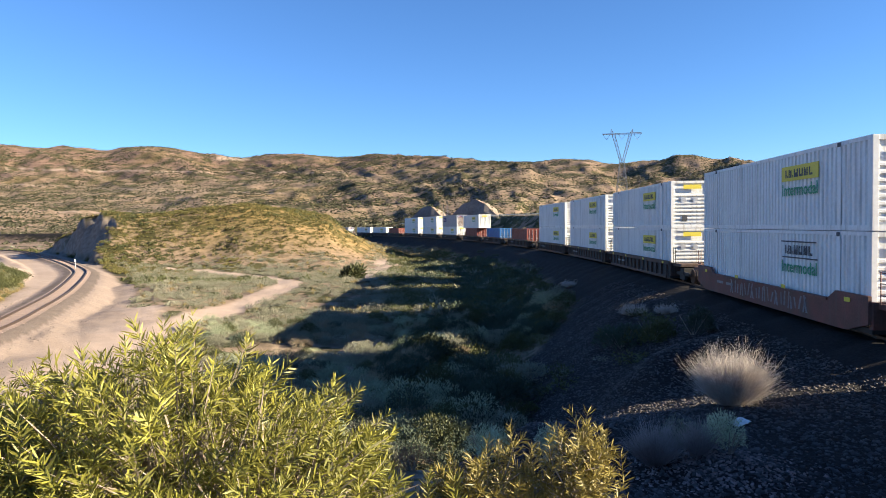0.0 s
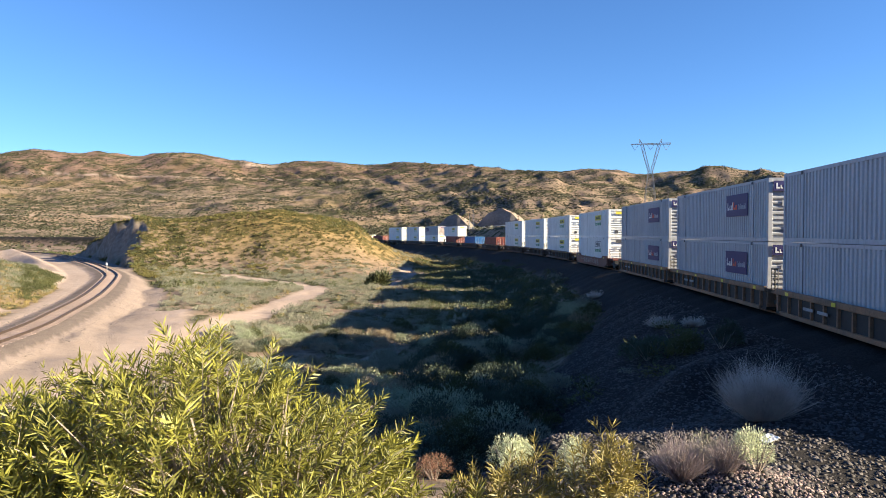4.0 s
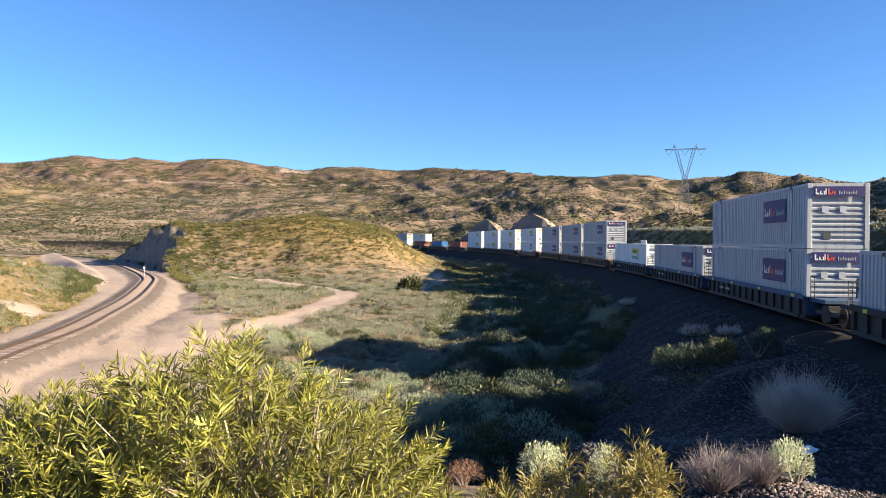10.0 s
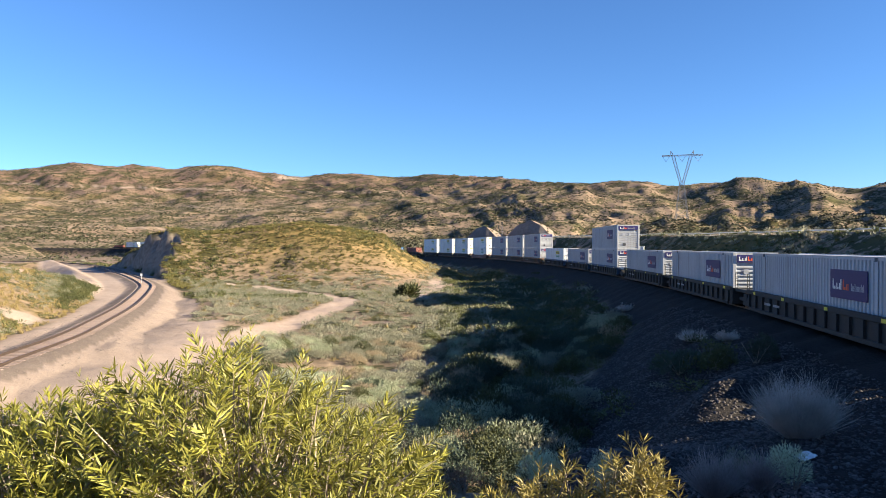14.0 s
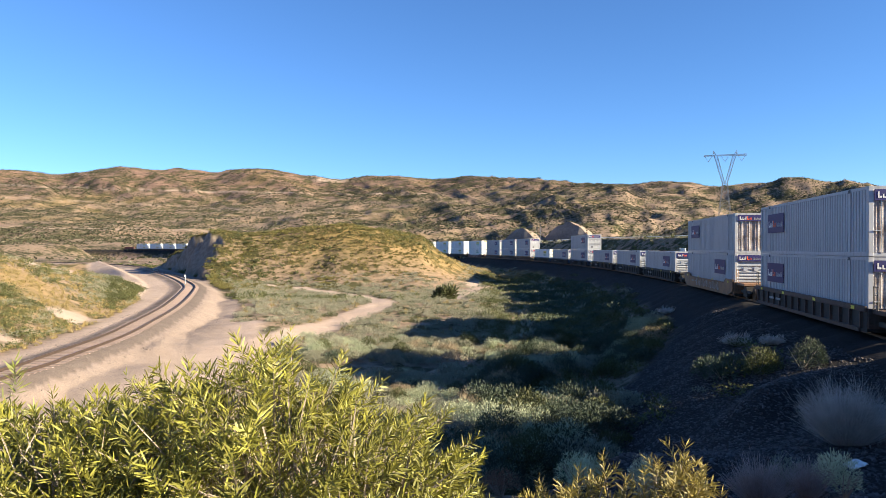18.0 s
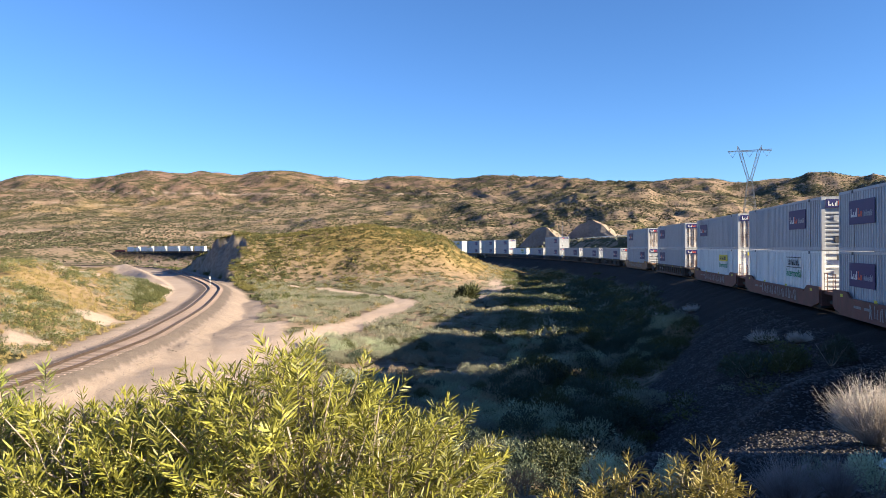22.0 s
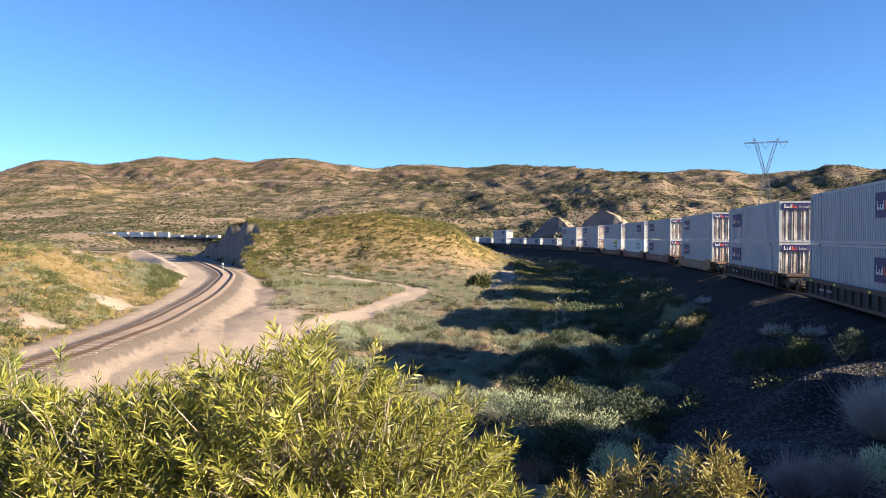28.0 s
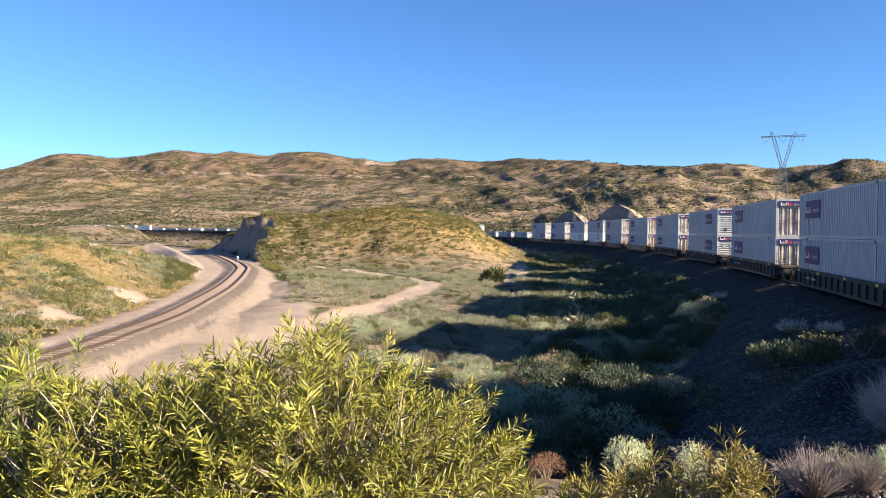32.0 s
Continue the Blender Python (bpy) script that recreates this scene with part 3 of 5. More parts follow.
def container(name, paint, label, end, brand, length=LONG, width=2.59, high=2.9, tail=0):
    """A freight container on the ground, its tail towards -y. end: ribs or doors on the tail."""
    root = tagged(new(name), label, "container", "containers on the freight train")
    hx, hy = width / 2, length / 2
    for s in (-1, 1):
        part("side_wall", corrugated(length - 0.3, high - 0.3, 0.055, 0.30, s * (hx - 0.015), s, 0.17), paint, root)
        part("bottom_rail", boxed(s * hx - 0.05 - 0.04 * s, -hy + 0.1, 0, s * hx + 0.05 - 0.04 * s, hy - 0.1, 0.17), paint, root)
        part("top_rail", boxed(s * hx - 0.045 - 0.04 * s, -hy + 0.1, high - 0.13, s * hx + 0.045 - 0.04 * s, hy - 0.1, high), paint, root)
        for e in (-1, 1):
            part("corner_post", boxed(s * hx - 0.10 - 0.09 * s, e * hy - 0.09 - 0.085 * e, 0, s * hx + 0.10 - 0.09 * s, e * hy + 0.09 - 0.085 * e, high, bevel=0.012), paint, root)
        if length > 13:
            for e in (-1, 1):
                part("lifting_post", boxed(s * (hx + 0.006) - 0.012, e * 6.1 - 0.12, 0.02, s * (hx + 0.006) + 0.012, e * 6.1 + 0.12, high - 0.02), paint, root)
                part("twistlock_pocket", boxed(s * (hx + 0.02) - 0.02, e * 6.1 - 0.09, high - 0.17, s * (hx + 0.02) + 0.02, e * 6.1 + 0.09, high - 0.03), INK, root)
    part("roof", corrugated_roof(length, width), paint, root, at=(0, 0, high - 0.06))
    part("floor", boxed(-hx + 0.05, -hy + 0.05, 0.05, hx - 0.05, hy - 0.05, 0.15), BLACK_IRON, root)
    part("front_wall", boxed(-hx + 0.12, hy - 0.12, 0.08, hx - 0.12, hy - 0.05, high - 0.08), paint, root)
    part("tail_sill", boxed(-hx + 0.1, -hy + 0.01, 0.0, hx - 0.1, -hy + 0.12, 0.16), paint, root)
    part("tail_header", boxed(-hx + 0.1, -hy + 0.01, high - 0.16, hx - 0.1, -hy + 0.12, high), paint, root)
    if end == "ribs":
        wall = part("tail_wall", boxed(-hx + 0.15, -hy + 0.09, 0.16, hx - 0.15, -hy + 0.14, high - 0.16), paint, root)
        rib = mesh_of("rib", boxed(-hx + 0.17, -0.07, -0.07, hx - 0.17, 0, 0.07, bevel=0.03), paint)
        for i in range(8):
            part("rib", rib, None, wall, at=(0, -hy + 0.09, 0.36 + i * 0.235))
        if brand:
            part("mark_plate", boxed(-0.62, -hy + 0.0, 0.42, -0.30, -hy + 0.03, 0.72), INK, wall)
            for i in range(2):
                part("diamond_placard", mesh_of("placard", rod(bmesh.new(), (0, 0, 0), (0, 0.02, 0), 0.2, sides=4), STEEL), None, wall, at=(-0.55 + i * 0.75, -hy - 0.012, 1.75))
    else:
        for s in (-1, 1):
            leaf = part("door_leaf", corrugated(1.12, high - 0.34, 0.04, 0.28, 0, 1), DOOR_TAN if paint is GREY else paint, root, at=Matrix.Translation((s * 0.57, -hy + 0.06, 0.17)) @ Matrix.Rotation(radians(-90), 4, "Z"))
            for o in (0.3, 0.82):
                part("lock_rod", rod(bmesh.new(), (0, 0, -0.02), (0, 0, high - 0.3), 0.022, sides=6), STEEL, root, at=(s * o, -hy + 0.005, 0.15))
                part("rod_handle", boxed(-0.28, -0.02, 0, 0.0, 0.015, 0.04), STEEL, root, at=(s * o + 0.28 * (s > 0), -hy - 0.02, 1.05))
    for s in (-1, 1):
        if brand == "purple":
            panel = part("sign_panel", boxed(s * (hx + 0.03) - 0.012, -1.6, 0, s * (hx + 0.03) + 0.012, 1.6, 1.12), PURPLE, root, "dark purple sign panel", at=(0, 4.9 if tail else -3.9, 1.25))
            part("sign_mark", sign_bars(s, hx + 0.046, [(-1.36, -1.27, 1), (-1.25, -1.10, 0.3), (-1.02, -0.93, 0.62), (-0.91, -0.82, 0.2), (-0.76, -0.68, 0.62), (-0.64, -0.56, 1)], 0.34, 0.74), WHITE, panel)
            part("sign_mark", sign_bars(s, hx + 0.046, [(-0.43, -0.34, 1), (-0.32, -0.18, 0.3), (-0.12, -0.05, 0.62), (0.0, 0.07, 0.62)], 0.34, 0.74), ORANGE, panel)
            part("sign_mark", sign_bars(s, hx + 0.046, [(0.32, 0.37, 1), (0.41, 0.45, 0.7), (0.50, 0.54, 0.7), (0.60, 0.64, 1), (0.70, 0.75, 0.7), (0.80, 0.84, 0.7), (0.90, 0.94, 0.7), (1.0, 1.05, 0.7), (1.11, 1.15, 1), (1.20, 1.25, 0.7), (1.30, 1.34, 1)], 0.34, 0.62), GREY, panel)
        elif brand == "yellow":
            panel = part("sign_panel", boxed(s * (hx + 0.03) - 0.012, -1.5, 0, s * (hx + 0.03) + 0.012, 1.5, 0.55), YELLOW, root, "yellow sign panel", at=(0, -3.2, 1.85))
            part("sign_mark", sign_bars(s, hx + 0.046, LETTERS_WIDE, 0.12, 0.42), INK, panel)
            part("side_mark", lettering("Intermodal", 2.9, 0.46, s, hx + 0.034, GREEN), None, root, at=(0, -3.2, 1.28))
        elif brand == "outline":
            part("sign_outline", sign_bars(s, hx + 0.032, [(-1.5, 1.4)], 0, 0.05), INK, root, at=(0, -3.2, 2.45))
            part("sign_outline", sign_bars(s, hx + 0.032, [(-1.4, 1.5)], 0, 0.05), INK, root, at=(0, -3.2, 1.85))
            part("sign_mark", sign_bars(s, hx + 0.034, LETTERS_WIDE, 0, 0.34), INK, root, at=(0, -3.2, 2.0))
            part("side_mark", lettering("Intermodal", 2.9, 0.46, s, hx + 0.034, GREEN), None, root, at=(0, -3.2, 1.3))
    if brand == "purple":
        zb = high - 0.60
        banner = part("tail_banner", boxed(-1.1, -hy - 0.045, zb, 1.1, -hy - 0.03, zb + 0.46), PURPLE, root, "dark purple banner over the tail")
        for tone, low, up, spans in (
            (WHITE, 0.10, 0.26, ((-0.98, -0.92, 1), (-0.91, -0.83, 0.3), (-0.79, -0.74, 0.62), (-0.73, -0.68, 0.2), (-0.64, -0.59, 0.62), (-0.57, -0.52, 1))),
            (ORANGE, 0.10, 0.26, ((-0.46, -0.40, 1), (-0.39, -0.32, 0.3), (-0.28, -0.24, 0.62), (-0.20, -0.16, 0.62))),
            (GREY, 0.10, 0.17, ((0.0, 0.04, 1), (0.07, 0.1, 0.7), (0.14, 0.17, 0.7), (0.21, 0.24, 1), (0.28, 0.31, 0.7), (0.35, 0.38, 0.7), (0.42, 0.46, 0.7), (0.5, 0.53, 0.7), (0.57, 0.60, 1), (0.64, 0.67, 0.7), (0.71, 0.74, 1))),
        ):
            b = bmesh.new()
            for x0, x1, part_up in spans:
                box(b, x0, -hy - 0.056, zb + low, x1, -hy - 0.046, zb + low + up * part_up)
            part("banner_mark", b, tone, banner)
    elif brand in ("yellow", "outline"):
        part("tail_banner", boxed(-0.55, -hy - 0.045, high - 0.5, 0.55, -hy - 0.03, high - 0.24), YELLOW if brand == "yellow" else INK, root)
    return root


# plain bars in the place of letters: start, end, and how far up they reach
LETTERS_WIDE = [(-1.15, -1.05, 1), (-0.98, -0.93, 0.3), (-0.86, -0.78, 1), (-0.74, -0.62, 0.9), (-0.55, -0.5, 0.3), (-0.40, -0.32, 1), (-0.30, -0.18, 0.55), (-0.16, -0.08, 1), (0.02, 0.10, 1), (0.12, 0.22, 0.3), (0.24, 0.32, 1), (0.42, 0.50, 1), (0.53, 0.60, 0.8), (0.63, 0.71, 1), (0.82, 0.90, 1), (0.93, 1.08, 0.25)]


def sign_bars(s, x, spans, z0, z1):
    """Upright bars on a side wall: plain shapes in the place of writing."""
    bm = bmesh.new()
    for a, b, *up in spans:
        a, b = (a, b) if s > 0 else (-b, -a)
        box(bm, s * x - 0.004, a, z0, s * x + 0.004, b, z0 + (z1 - z0) * (up[0] if up else 1))
    return bm


def lettering(word, wide, high, s, x, mat):
    """A word in raised letters on a side wall, centred on its place."""
    cu = bpy.data.curves.new("word", "FONT")
    cu.body, cu.extrude, cu.offset, cu.resolution_u = word, 0.004, 0.012, 2
    ob = bpy.data.objects.new("word", cu)
    scene.collection.objects.link(ob)
    bpy.context.view_layer.update()
    me = bpy.data.meshes.new_from_object(ob.evaluated_get(bpy.context.evaluated_depsgraph_get()))
    bpy.data.objects.remove(ob)
    co = np.array([v.co for v in me.vertices])
    low, size = co.min(0), co.max(0) - co.min(0)
    u, w = (co[:, 0] - low[0]) / size[0] * wide - wide / 2, (co[:, 1] - low[1]) / size[1] * high
    me.vertices.foreach_set("co", np.stack([s * (x + co[:, 2]), s * u, w], 1).ravel())
    me.materials.clear()
    me.materials.append(mat)
    me.update()
    return me


def corrugated_roof(length, width):
    bm = bmesh.new()
    n = int(length / 0.3)
    ys = [(-length / 2 + 0.05 + i * (length - 0.1) / n, 0.025 * (i % 2)) for i in range(n + 1)]
    a = [bm.verts.new((-width / 2 + 0.04, y, z)) for y, z in ys]
    b = [bm.verts.new((width / 2 - 0.04, y, z)) for y, z in ys]
    for i in range(n):
        bm.faces.new((a[i], b[i], b[i + 1], a[i + 1]))
    return bm


def wheelset(parent, y):
    axle = part("wheelset", rod(bmesh.new(), (-0.75, y, 0.42), (0.75, y, 0.42), 0.08, sides=8), BLACK_IRON, parent)
    for s in (-1, 1):
        bm = bmesh.new()
        rod(bm, (s * 0.68, y, 0.42), (s * 0.80, y, 0.42), 0.42, sides=14)
        rod(bm, (s * 0.66, y, 0.42), (s * 0.68, y, 0.42), 0.45, sides=14)
        part("wheel", bm, RAIL, axle)


def well_car(name, paint, label, style, pitch):
    """A well car unit for one long container, rail tops at z = 0; the truck that it shares stands at its tail."""
    root = tagged(new(name), label, "freight car", "well cars of the freight train")
    hy, end = 8.35, pitch / 2
    for s in (-1, 1):
        if style == "ribbed":
            bm = bmesh.new()
            box(bm, s * 1.46 - 0.05, -hy, 0.98, s * 1.46 + 0.05, hy, 1.22, bevel=0.02)
            part("side_sill", bm, paint, root)
            part("side_plate", boxed(s * 1.40 - 0.02, -hy, 0.16, s * 1.40 + 0.02, hy, 0.99), BLACK_IRON, root)
            part("lower_sill", boxed(s * 1.45 - 0.06, -hy + 0.6, 0.12, s * 1.45 + 0.06, hy - 0.6, 0.30, bevel=0.015), BLACK_IRON if paint is CAR_SLATE else paint, root)
            rib = mesh_of("side_rib", boxed(-0.06, -0.05, 0.30, 0.06, 0.05, 0.98), BLACK_IRON if paint is CAR_SLATE else paint)
            if s < 0:
                for i in range(15):
                    part("side_rib", rib, None, root, at=(s * 1.47, -hy + 0.45 + i * (2 * hy - 0.9) / 14, 0))
        else:
            bm = bmesh.new()
            prof = [(-hy, 0.45), (-hy + 1.3, 0.12), (hy - 1.3, 0.12), (hy, 0.45), (hy, 1.30), (hy - 2.0, 1.30), (hy - 2.5, 1.02), (-hy + 2.5, 1.02), (-hy + 2.0, 1.30), (-hy, 1.30)]
            x0, x1 = s * 1.40, s * 1.50
            a, b = [bm.verts.new((x0, y, z)) for y, z in prof], [bm.verts.new((x1, y, z)) for y, z in prof]
            bm.faces.new(a)
            bm.faces.new(b[::-1])
            for i in range(len(prof)):
                bm.faces.new((a[i], a[i - 1], b[i - 1], b[i]))
            part("side_plate", bm, paint, root)
            part("side_sill", boxed(s * 1.52 - 0.04, -hy + 2.5, 0.94, s * 1.52 + 0.04, hy - 2.5, 1.02), paint, root)
        for y0 in (-hy + 1.0, -2.6, 2.4, hy - 1.6):
            part("reflector", boxed(s * 1.53 - 0.006, y0, 1.02, s * 1.53 + 0.006, y0 + 0.34, 1.16), YELLOW, root)
        for a in (-5.2, -3.9):
            part("number_bar", sign_bars(s, 1.535, [(a, a + 0.9)], 0.62, 0.74), DULL, root)
    if style != "ribbed":
        for i in range(13):
            a = -4.4 + i * 0.62
            lean = (0.22, -0.18, 0.08, -0.05)[i % 4]
            for stroke, (o, fat) in enumerate(((0.0, 0.13), (0.27, 0.11))):
                bm = bmesh.new()
                low, up = 0.30 + 0.07 * (i % 2), 0.94 - 0.08 * ((i + stroke) % 3)
                tip = lean if stroke == 0 else -lean * 0.7
                v = [bm.verts.new(q) for q in ((-1.506, a + o, low), (-1.506, a + o + fat, low), (-1.506, a + o + fat + tip, up), (-1.506, a + o + tip, up))]
                bm.faces.new(v)
                bmesh.ops.solidify(bm, geom=bm.faces[:], thickness=0.006)
                part("sprayed_letter", bm, SPRAY, root)
    part("well_floor", boxed(-1.38, -hy, 0.16, 1.38, hy, 0.32), BLACK_IRON, root)
    for e in (-1, 1):
        part("end_platform", boxed(-1.25, e * (hy + end) / 2 - (end - hy) / 2 - 0.15, 0.92, 1.25, e * (hy + end) / 2 + (end - hy) / 2 + 0.02, 1.10, bevel=0.02), paint, root)
        part("bulkhead", boxed(-1.40, e * hy - 0.1, 0.3, 1.40, e * hy + 0.1, 1.12), paint, root)
        for s in (-1, 1):
            bm = bmesh.new()
            for o in (0.0, 0.42):
                rod(bm, (s * 1.28, e * (hy + 0.25 + o), 1.05), (s * 1.28, e * (hy + 0.25 + o), 2.05), 0.02, sides=5)
            for z in (1.35, 1.7, 2.02):
                rod(bm, (s * 1.28, e * (hy + 0.25), z), (s * 1.28, e * (hy + 0.67), z), 0.016, sides=5)
            part("hand_rail", bm, BLACK_IRON if style == "ribbed" else paint, root)
    part("brake_wheel", rod(bmesh.new(), (0.75, -hy - 0.45, 1.75), (0.75, -hy - 0.50, 1.75), 0.26, sides=16), BLACK_IRON, root)
    part("brake_stand", boxed(0.55, -hy - 0.44, 1.0, 0.95, -hy - 0.30, 1.95, bevel=0.02), paint, root)
    truck = part("truck", boxed(-1.15, -end - 0.3, 0.45, 1.15, -end + 0.3, 0.85, bevel=0.03), BLACK_IRON, root)
    for s in (-1, 1):
        bm = bmesh.new()
        box(bm, s * 1.02 - 0.09, -end - 1.15, 0.42, s * 1.02 + 0.09, -end + 1.15, 0.62, bevel=0.03)
        box(bm, s * 1.02 - 0.11, -end - 0.45, 0.18, s * 1.02 + 0.11, -end + 0.45, 0.66, bevel=0.03)
        part("side_frame", bm, BLACK_IRON, truck)
    for y in (-end - 0.88, -end + 0.88):
        wheelset(root, y)
    return root


# tail of each container along the upper track at the start, car by car from the head of the train; lower load, upper load, car
TRAIN = [
    (562.0, "red", None, "brown"), (542.0, "jbd", "jbd", "brown"), (522.0, "jbd", "jbd", "brown"), (502.0, "jbd", "jbd", "brown"), (482.0, "jbd", "jbd", "brown"), (462.0, "jbd", "jbd", "brown"),
    (440.5, "jbd", "jbd", "brown"), (420.0, "jb", None, "slate"), (400.5, "fx", None, "slate"), (381.0, "fx", None, "slate"), (361.0, "jb", None, "brown"), (339.0, "fx", None, "brown"),
    (319.0, "fx", None, "brown"), (298.0, "jb", None, "brown"), (274.0, "fx", None, "brown"),
    (247.0, "jb", None, "brown"), (227.5, "jb", None, "brown"), (210.0, "red", None, "brown"), (188.0, "jbd", "jbd", "brown"), (166.0, "jbd", "jbd", "brown"), (143.0, "jbd", "fxd", "brown"),
    (119.5, "red", "jbd", "brown"), (97.5, "blue", None, "brown"), (74.5, "red", None, "brown"), (50.6, "jb", "jb", "brown"), (31.4, "jb", "jb", "brown"), (12.3, "jb", "jb", "brown"),
    (-10.06, "jho", "jb", "maroon"), (-32.15, "fx", "fx", "tan"), (-50.55, "fx", "fx", "tan"), (-68.49, "fx", "fx", "tan"), (-90.05, "jb", None, "slate"), (-109.75, "fx", None, "slate"), (-128.42, "fx", "fx", "slate"),
    (-149.81, "fx", None, "black"), (-169.39, "fx", None, "black"), (-189.2, "fx", None, "black"), (-211.13, "fx", "fxd", "smooth_tan"), (-233.83, "fxd", "fxd", "brown"), (-256.22, "jbd", "fxd", "maroon"),
    (-275.94, "jho", "fx", "maroon"), (-294.83, "fxd", "fxd", "maroon"), (-318.3, "fxd", "fxd", "smooth_tan"), (-341.83, "fxd", "fxd", "brown"), (-365.13, "fx", "fx", "brown"), (-388.12, "fxd", "fxd", "brown"),
    (-410.75, "fxd", "fxd", "black"), (-434.0, "fxd", "fxd", "black"), (-457.0, "fxd", "fxd", "brown"), (-480.0, "fx", "fx", "brown"),
]
SPEED = 12.974


def train_pose(s, half, lift, t):
    """Where a rigid load of that half length lies whose middle is s metres along the track."""
    a, b = upper(s - half), upper(s + half)
    x, y, z = ((p + q) / 2 for p, q in zip(a, b))
    return pose(x, y, z + lift, math.degrees(math.atan2(b[2] - a[2], 2 * half)), 0, math.degrees(math.atan2(-(b[0] - a[0]), b[1] - a[1])))


LOADS = {
    "jb": lambda: container("container", WHITE, "white ribbed freight container with a yellow sign panel", "ribs", "yellow"),
    "jbd": lambda: container("container", WHITE, "white ribbed freight container with steel tail doors", "doors", "yellow"),
    "jho": lambda: container("container", WHITE, "white freight container with a dark outlined sign", "ribs", "outline"),
    "fx": lambda: container("container", GREY, "light grey ribbed freight container with purple signs", "ribs", "purple"),
    "fxd": lambda: container("container", GREY, "light grey freight container with purple signs and tail doors", "doors", "purple", tail=1),
    "red": lambda: container("container", BROWN_RED, "oxide red forty-foot shipping container with tail doors", "doors", "", 12.19, 2.44, 2.6),
    "blue": lambda: container("container", BLUE, "blue forty-foot shipping container with tail doors", "doors", "", 12.19, 2.44, 2.6),
}
CARS = {
    "brown": lambda: well_car("well_car", CAR_BROWN, "dark brown ribbed well car", "ribbed", 19.6),
    "slate": lambda: well_car("well_car", CAR_SLATE, "slate blue ribbed well car", "ribbed", 19.6),
    "black": lambda: well_car("well_car", BLACK_IRON, "black ribbed well car", "ribbed", 19.8),
    "tan": lambda: well_car("well_car", CAR_TAN, "weathered yellow-tan ribbed well car", "ribbed", 19.2),
    "maroon": lambda: well_car("well_car", CAR_MAROON, "maroon smooth-sided well car with worn paint", "smooth", 20.0),
    "smooth_tan": lambda: well_car("well_car", CAR_TAN, "faded tan smooth-sided well car", "smooth", 20.4),
}
MOVING = []
_made = {}


def one_more(kinds, key):
    if key not in _made:
        _made[key] = kinds[key]()
        return _made[key]
    return copy_thing(_made[key], Matrix())


for tail, low, high_load, car in TRAIN:
    mid = tail + LONG / 2
    MOVING.append((one_more(CARS, car), mid, 9.0, 0.0))
    short = low in ("red", "blue")
    MOVING.append((one_more(LOADS, low), mid, 5.5 if short else 7.0, 0.325))
    if high_load:
        MOVING.append((one_more(LOADS, high_load), mid, 7.0, 0.325 + (2.62 if short else 2.92)))


def motions():
    """The train rolls away along the upper track at an even speed."""
    for ob, s, half, lift in MOVING:
        walk(ob, [(t, train_pose(s + SPEED * t, half, lift, t)) for t in range(0, 33)])


# ---- plants ----
LEAF = material("willow_leaf", (0.31, 0.295, 0.04), 0.55, vary=0.35, scale=2.5, fine=30, other=(0.16, 0.157, 0.0256), random_tint=0.6, thin=0.15)
LEAF_GREEN = material("dark_willow_leaf", (0.192, 0.208, 0.036), 0.55, vary=0.35, scale=2.5, fine=30, other=(0.104, 0.124, 0.024), random_tint=0.6, thin=0.15)
LEAF_DRY = material("yellowing_leaf", (0.32, 0.256, 0.064), 0.5, vary=0.3, scale=3, fine=30, other=(0.192, 0.16, 0.0384), random_tint=0.35, thin=0.15)
TWIG = material("grey_twig", (0.35, 0.289, 0.235), 0.85, vary=0.3, scale=6, fine=60)
SAGE = material("sage_leaf", (0.28, 0.268, 0.195), 0.85, vary=0.2, scale=0.5, fine=20, other=(0.185, 0.187, 0.128), random_tint=0.25, thin=0.15)
SAGE_SILVER = material("silvery_sage_leaf", (0.58, 0.6, 0.4), 0.8, vary=0.15, scale=3, fine=20, other=(0.43, 0.46, 0.29), random_tint=0.2, thin=0.2)
SAGE_PALE = material("pale_sage_leaf", (0.38, 0.40, 0.265), 0.85, vary=0.18, scale=3, fine=20, other=(0.25, 0.285, 0.18), random_tint=0.2, thin=0.15)
FAR_GREEN = material("olive_scrub", (0.058, 0.054, 0.027), 0.8, vary=0.3, scale=0.05, fine=1, other=(0.031, 0.034, 0.015), random_tint=0.4, thin=0.15)
# dark blue-green leaf tone that holds the shade of the train in its colour
SHADED_SHRUB = material("shade_toned_shrub_leaf", (0.066, 0.088, 0.055), 0.75, vary=0.3, scale=0.3, fine=12, other=(0.034, 0.05, 0.03), random_tint=0.4, thin=0.15)
GREEN_SHRUB = material("green_shrub_leaf", (0.088, 0.092, 0.027), 0.7, vary=0.3, scale=0.12, fine=12, other=(0.051, 0.060, 0.017), random_tint=0.4, thin=0.15)
OLIVE = material("yellow_olive_brush", (0.15, 0.128, 0.03), 0.8, vary=0.3, scale=0.06, fine=2, other=(0.085, 0.08, 0.022), random_tint=0.4, thin=0.15)
STRAW = material("dry_straw", (0.352, 0.288, 0.192), 0.8, vary=0.25, scale=2, fine=20, other=(0.256, 0.198, 0.122), random_tint=0.3, thin=0.15)
STRAW_GOLD = material("golden_straw", (0.272, 0.204, 0.08), 0.8, vary=0.25, scale=2, fine=20, other=(0.192, 0.152, 0.06), random_tint=0.35, thin=0.15)
PALE_STRAW = material("bleached_stalks", (0.56, 0.5, 0.45), 0.8, vary=0.2, scale=3, fine=20, other=(0.38, 0.33, 0.29), random_tint=0.25, thin=0.15)
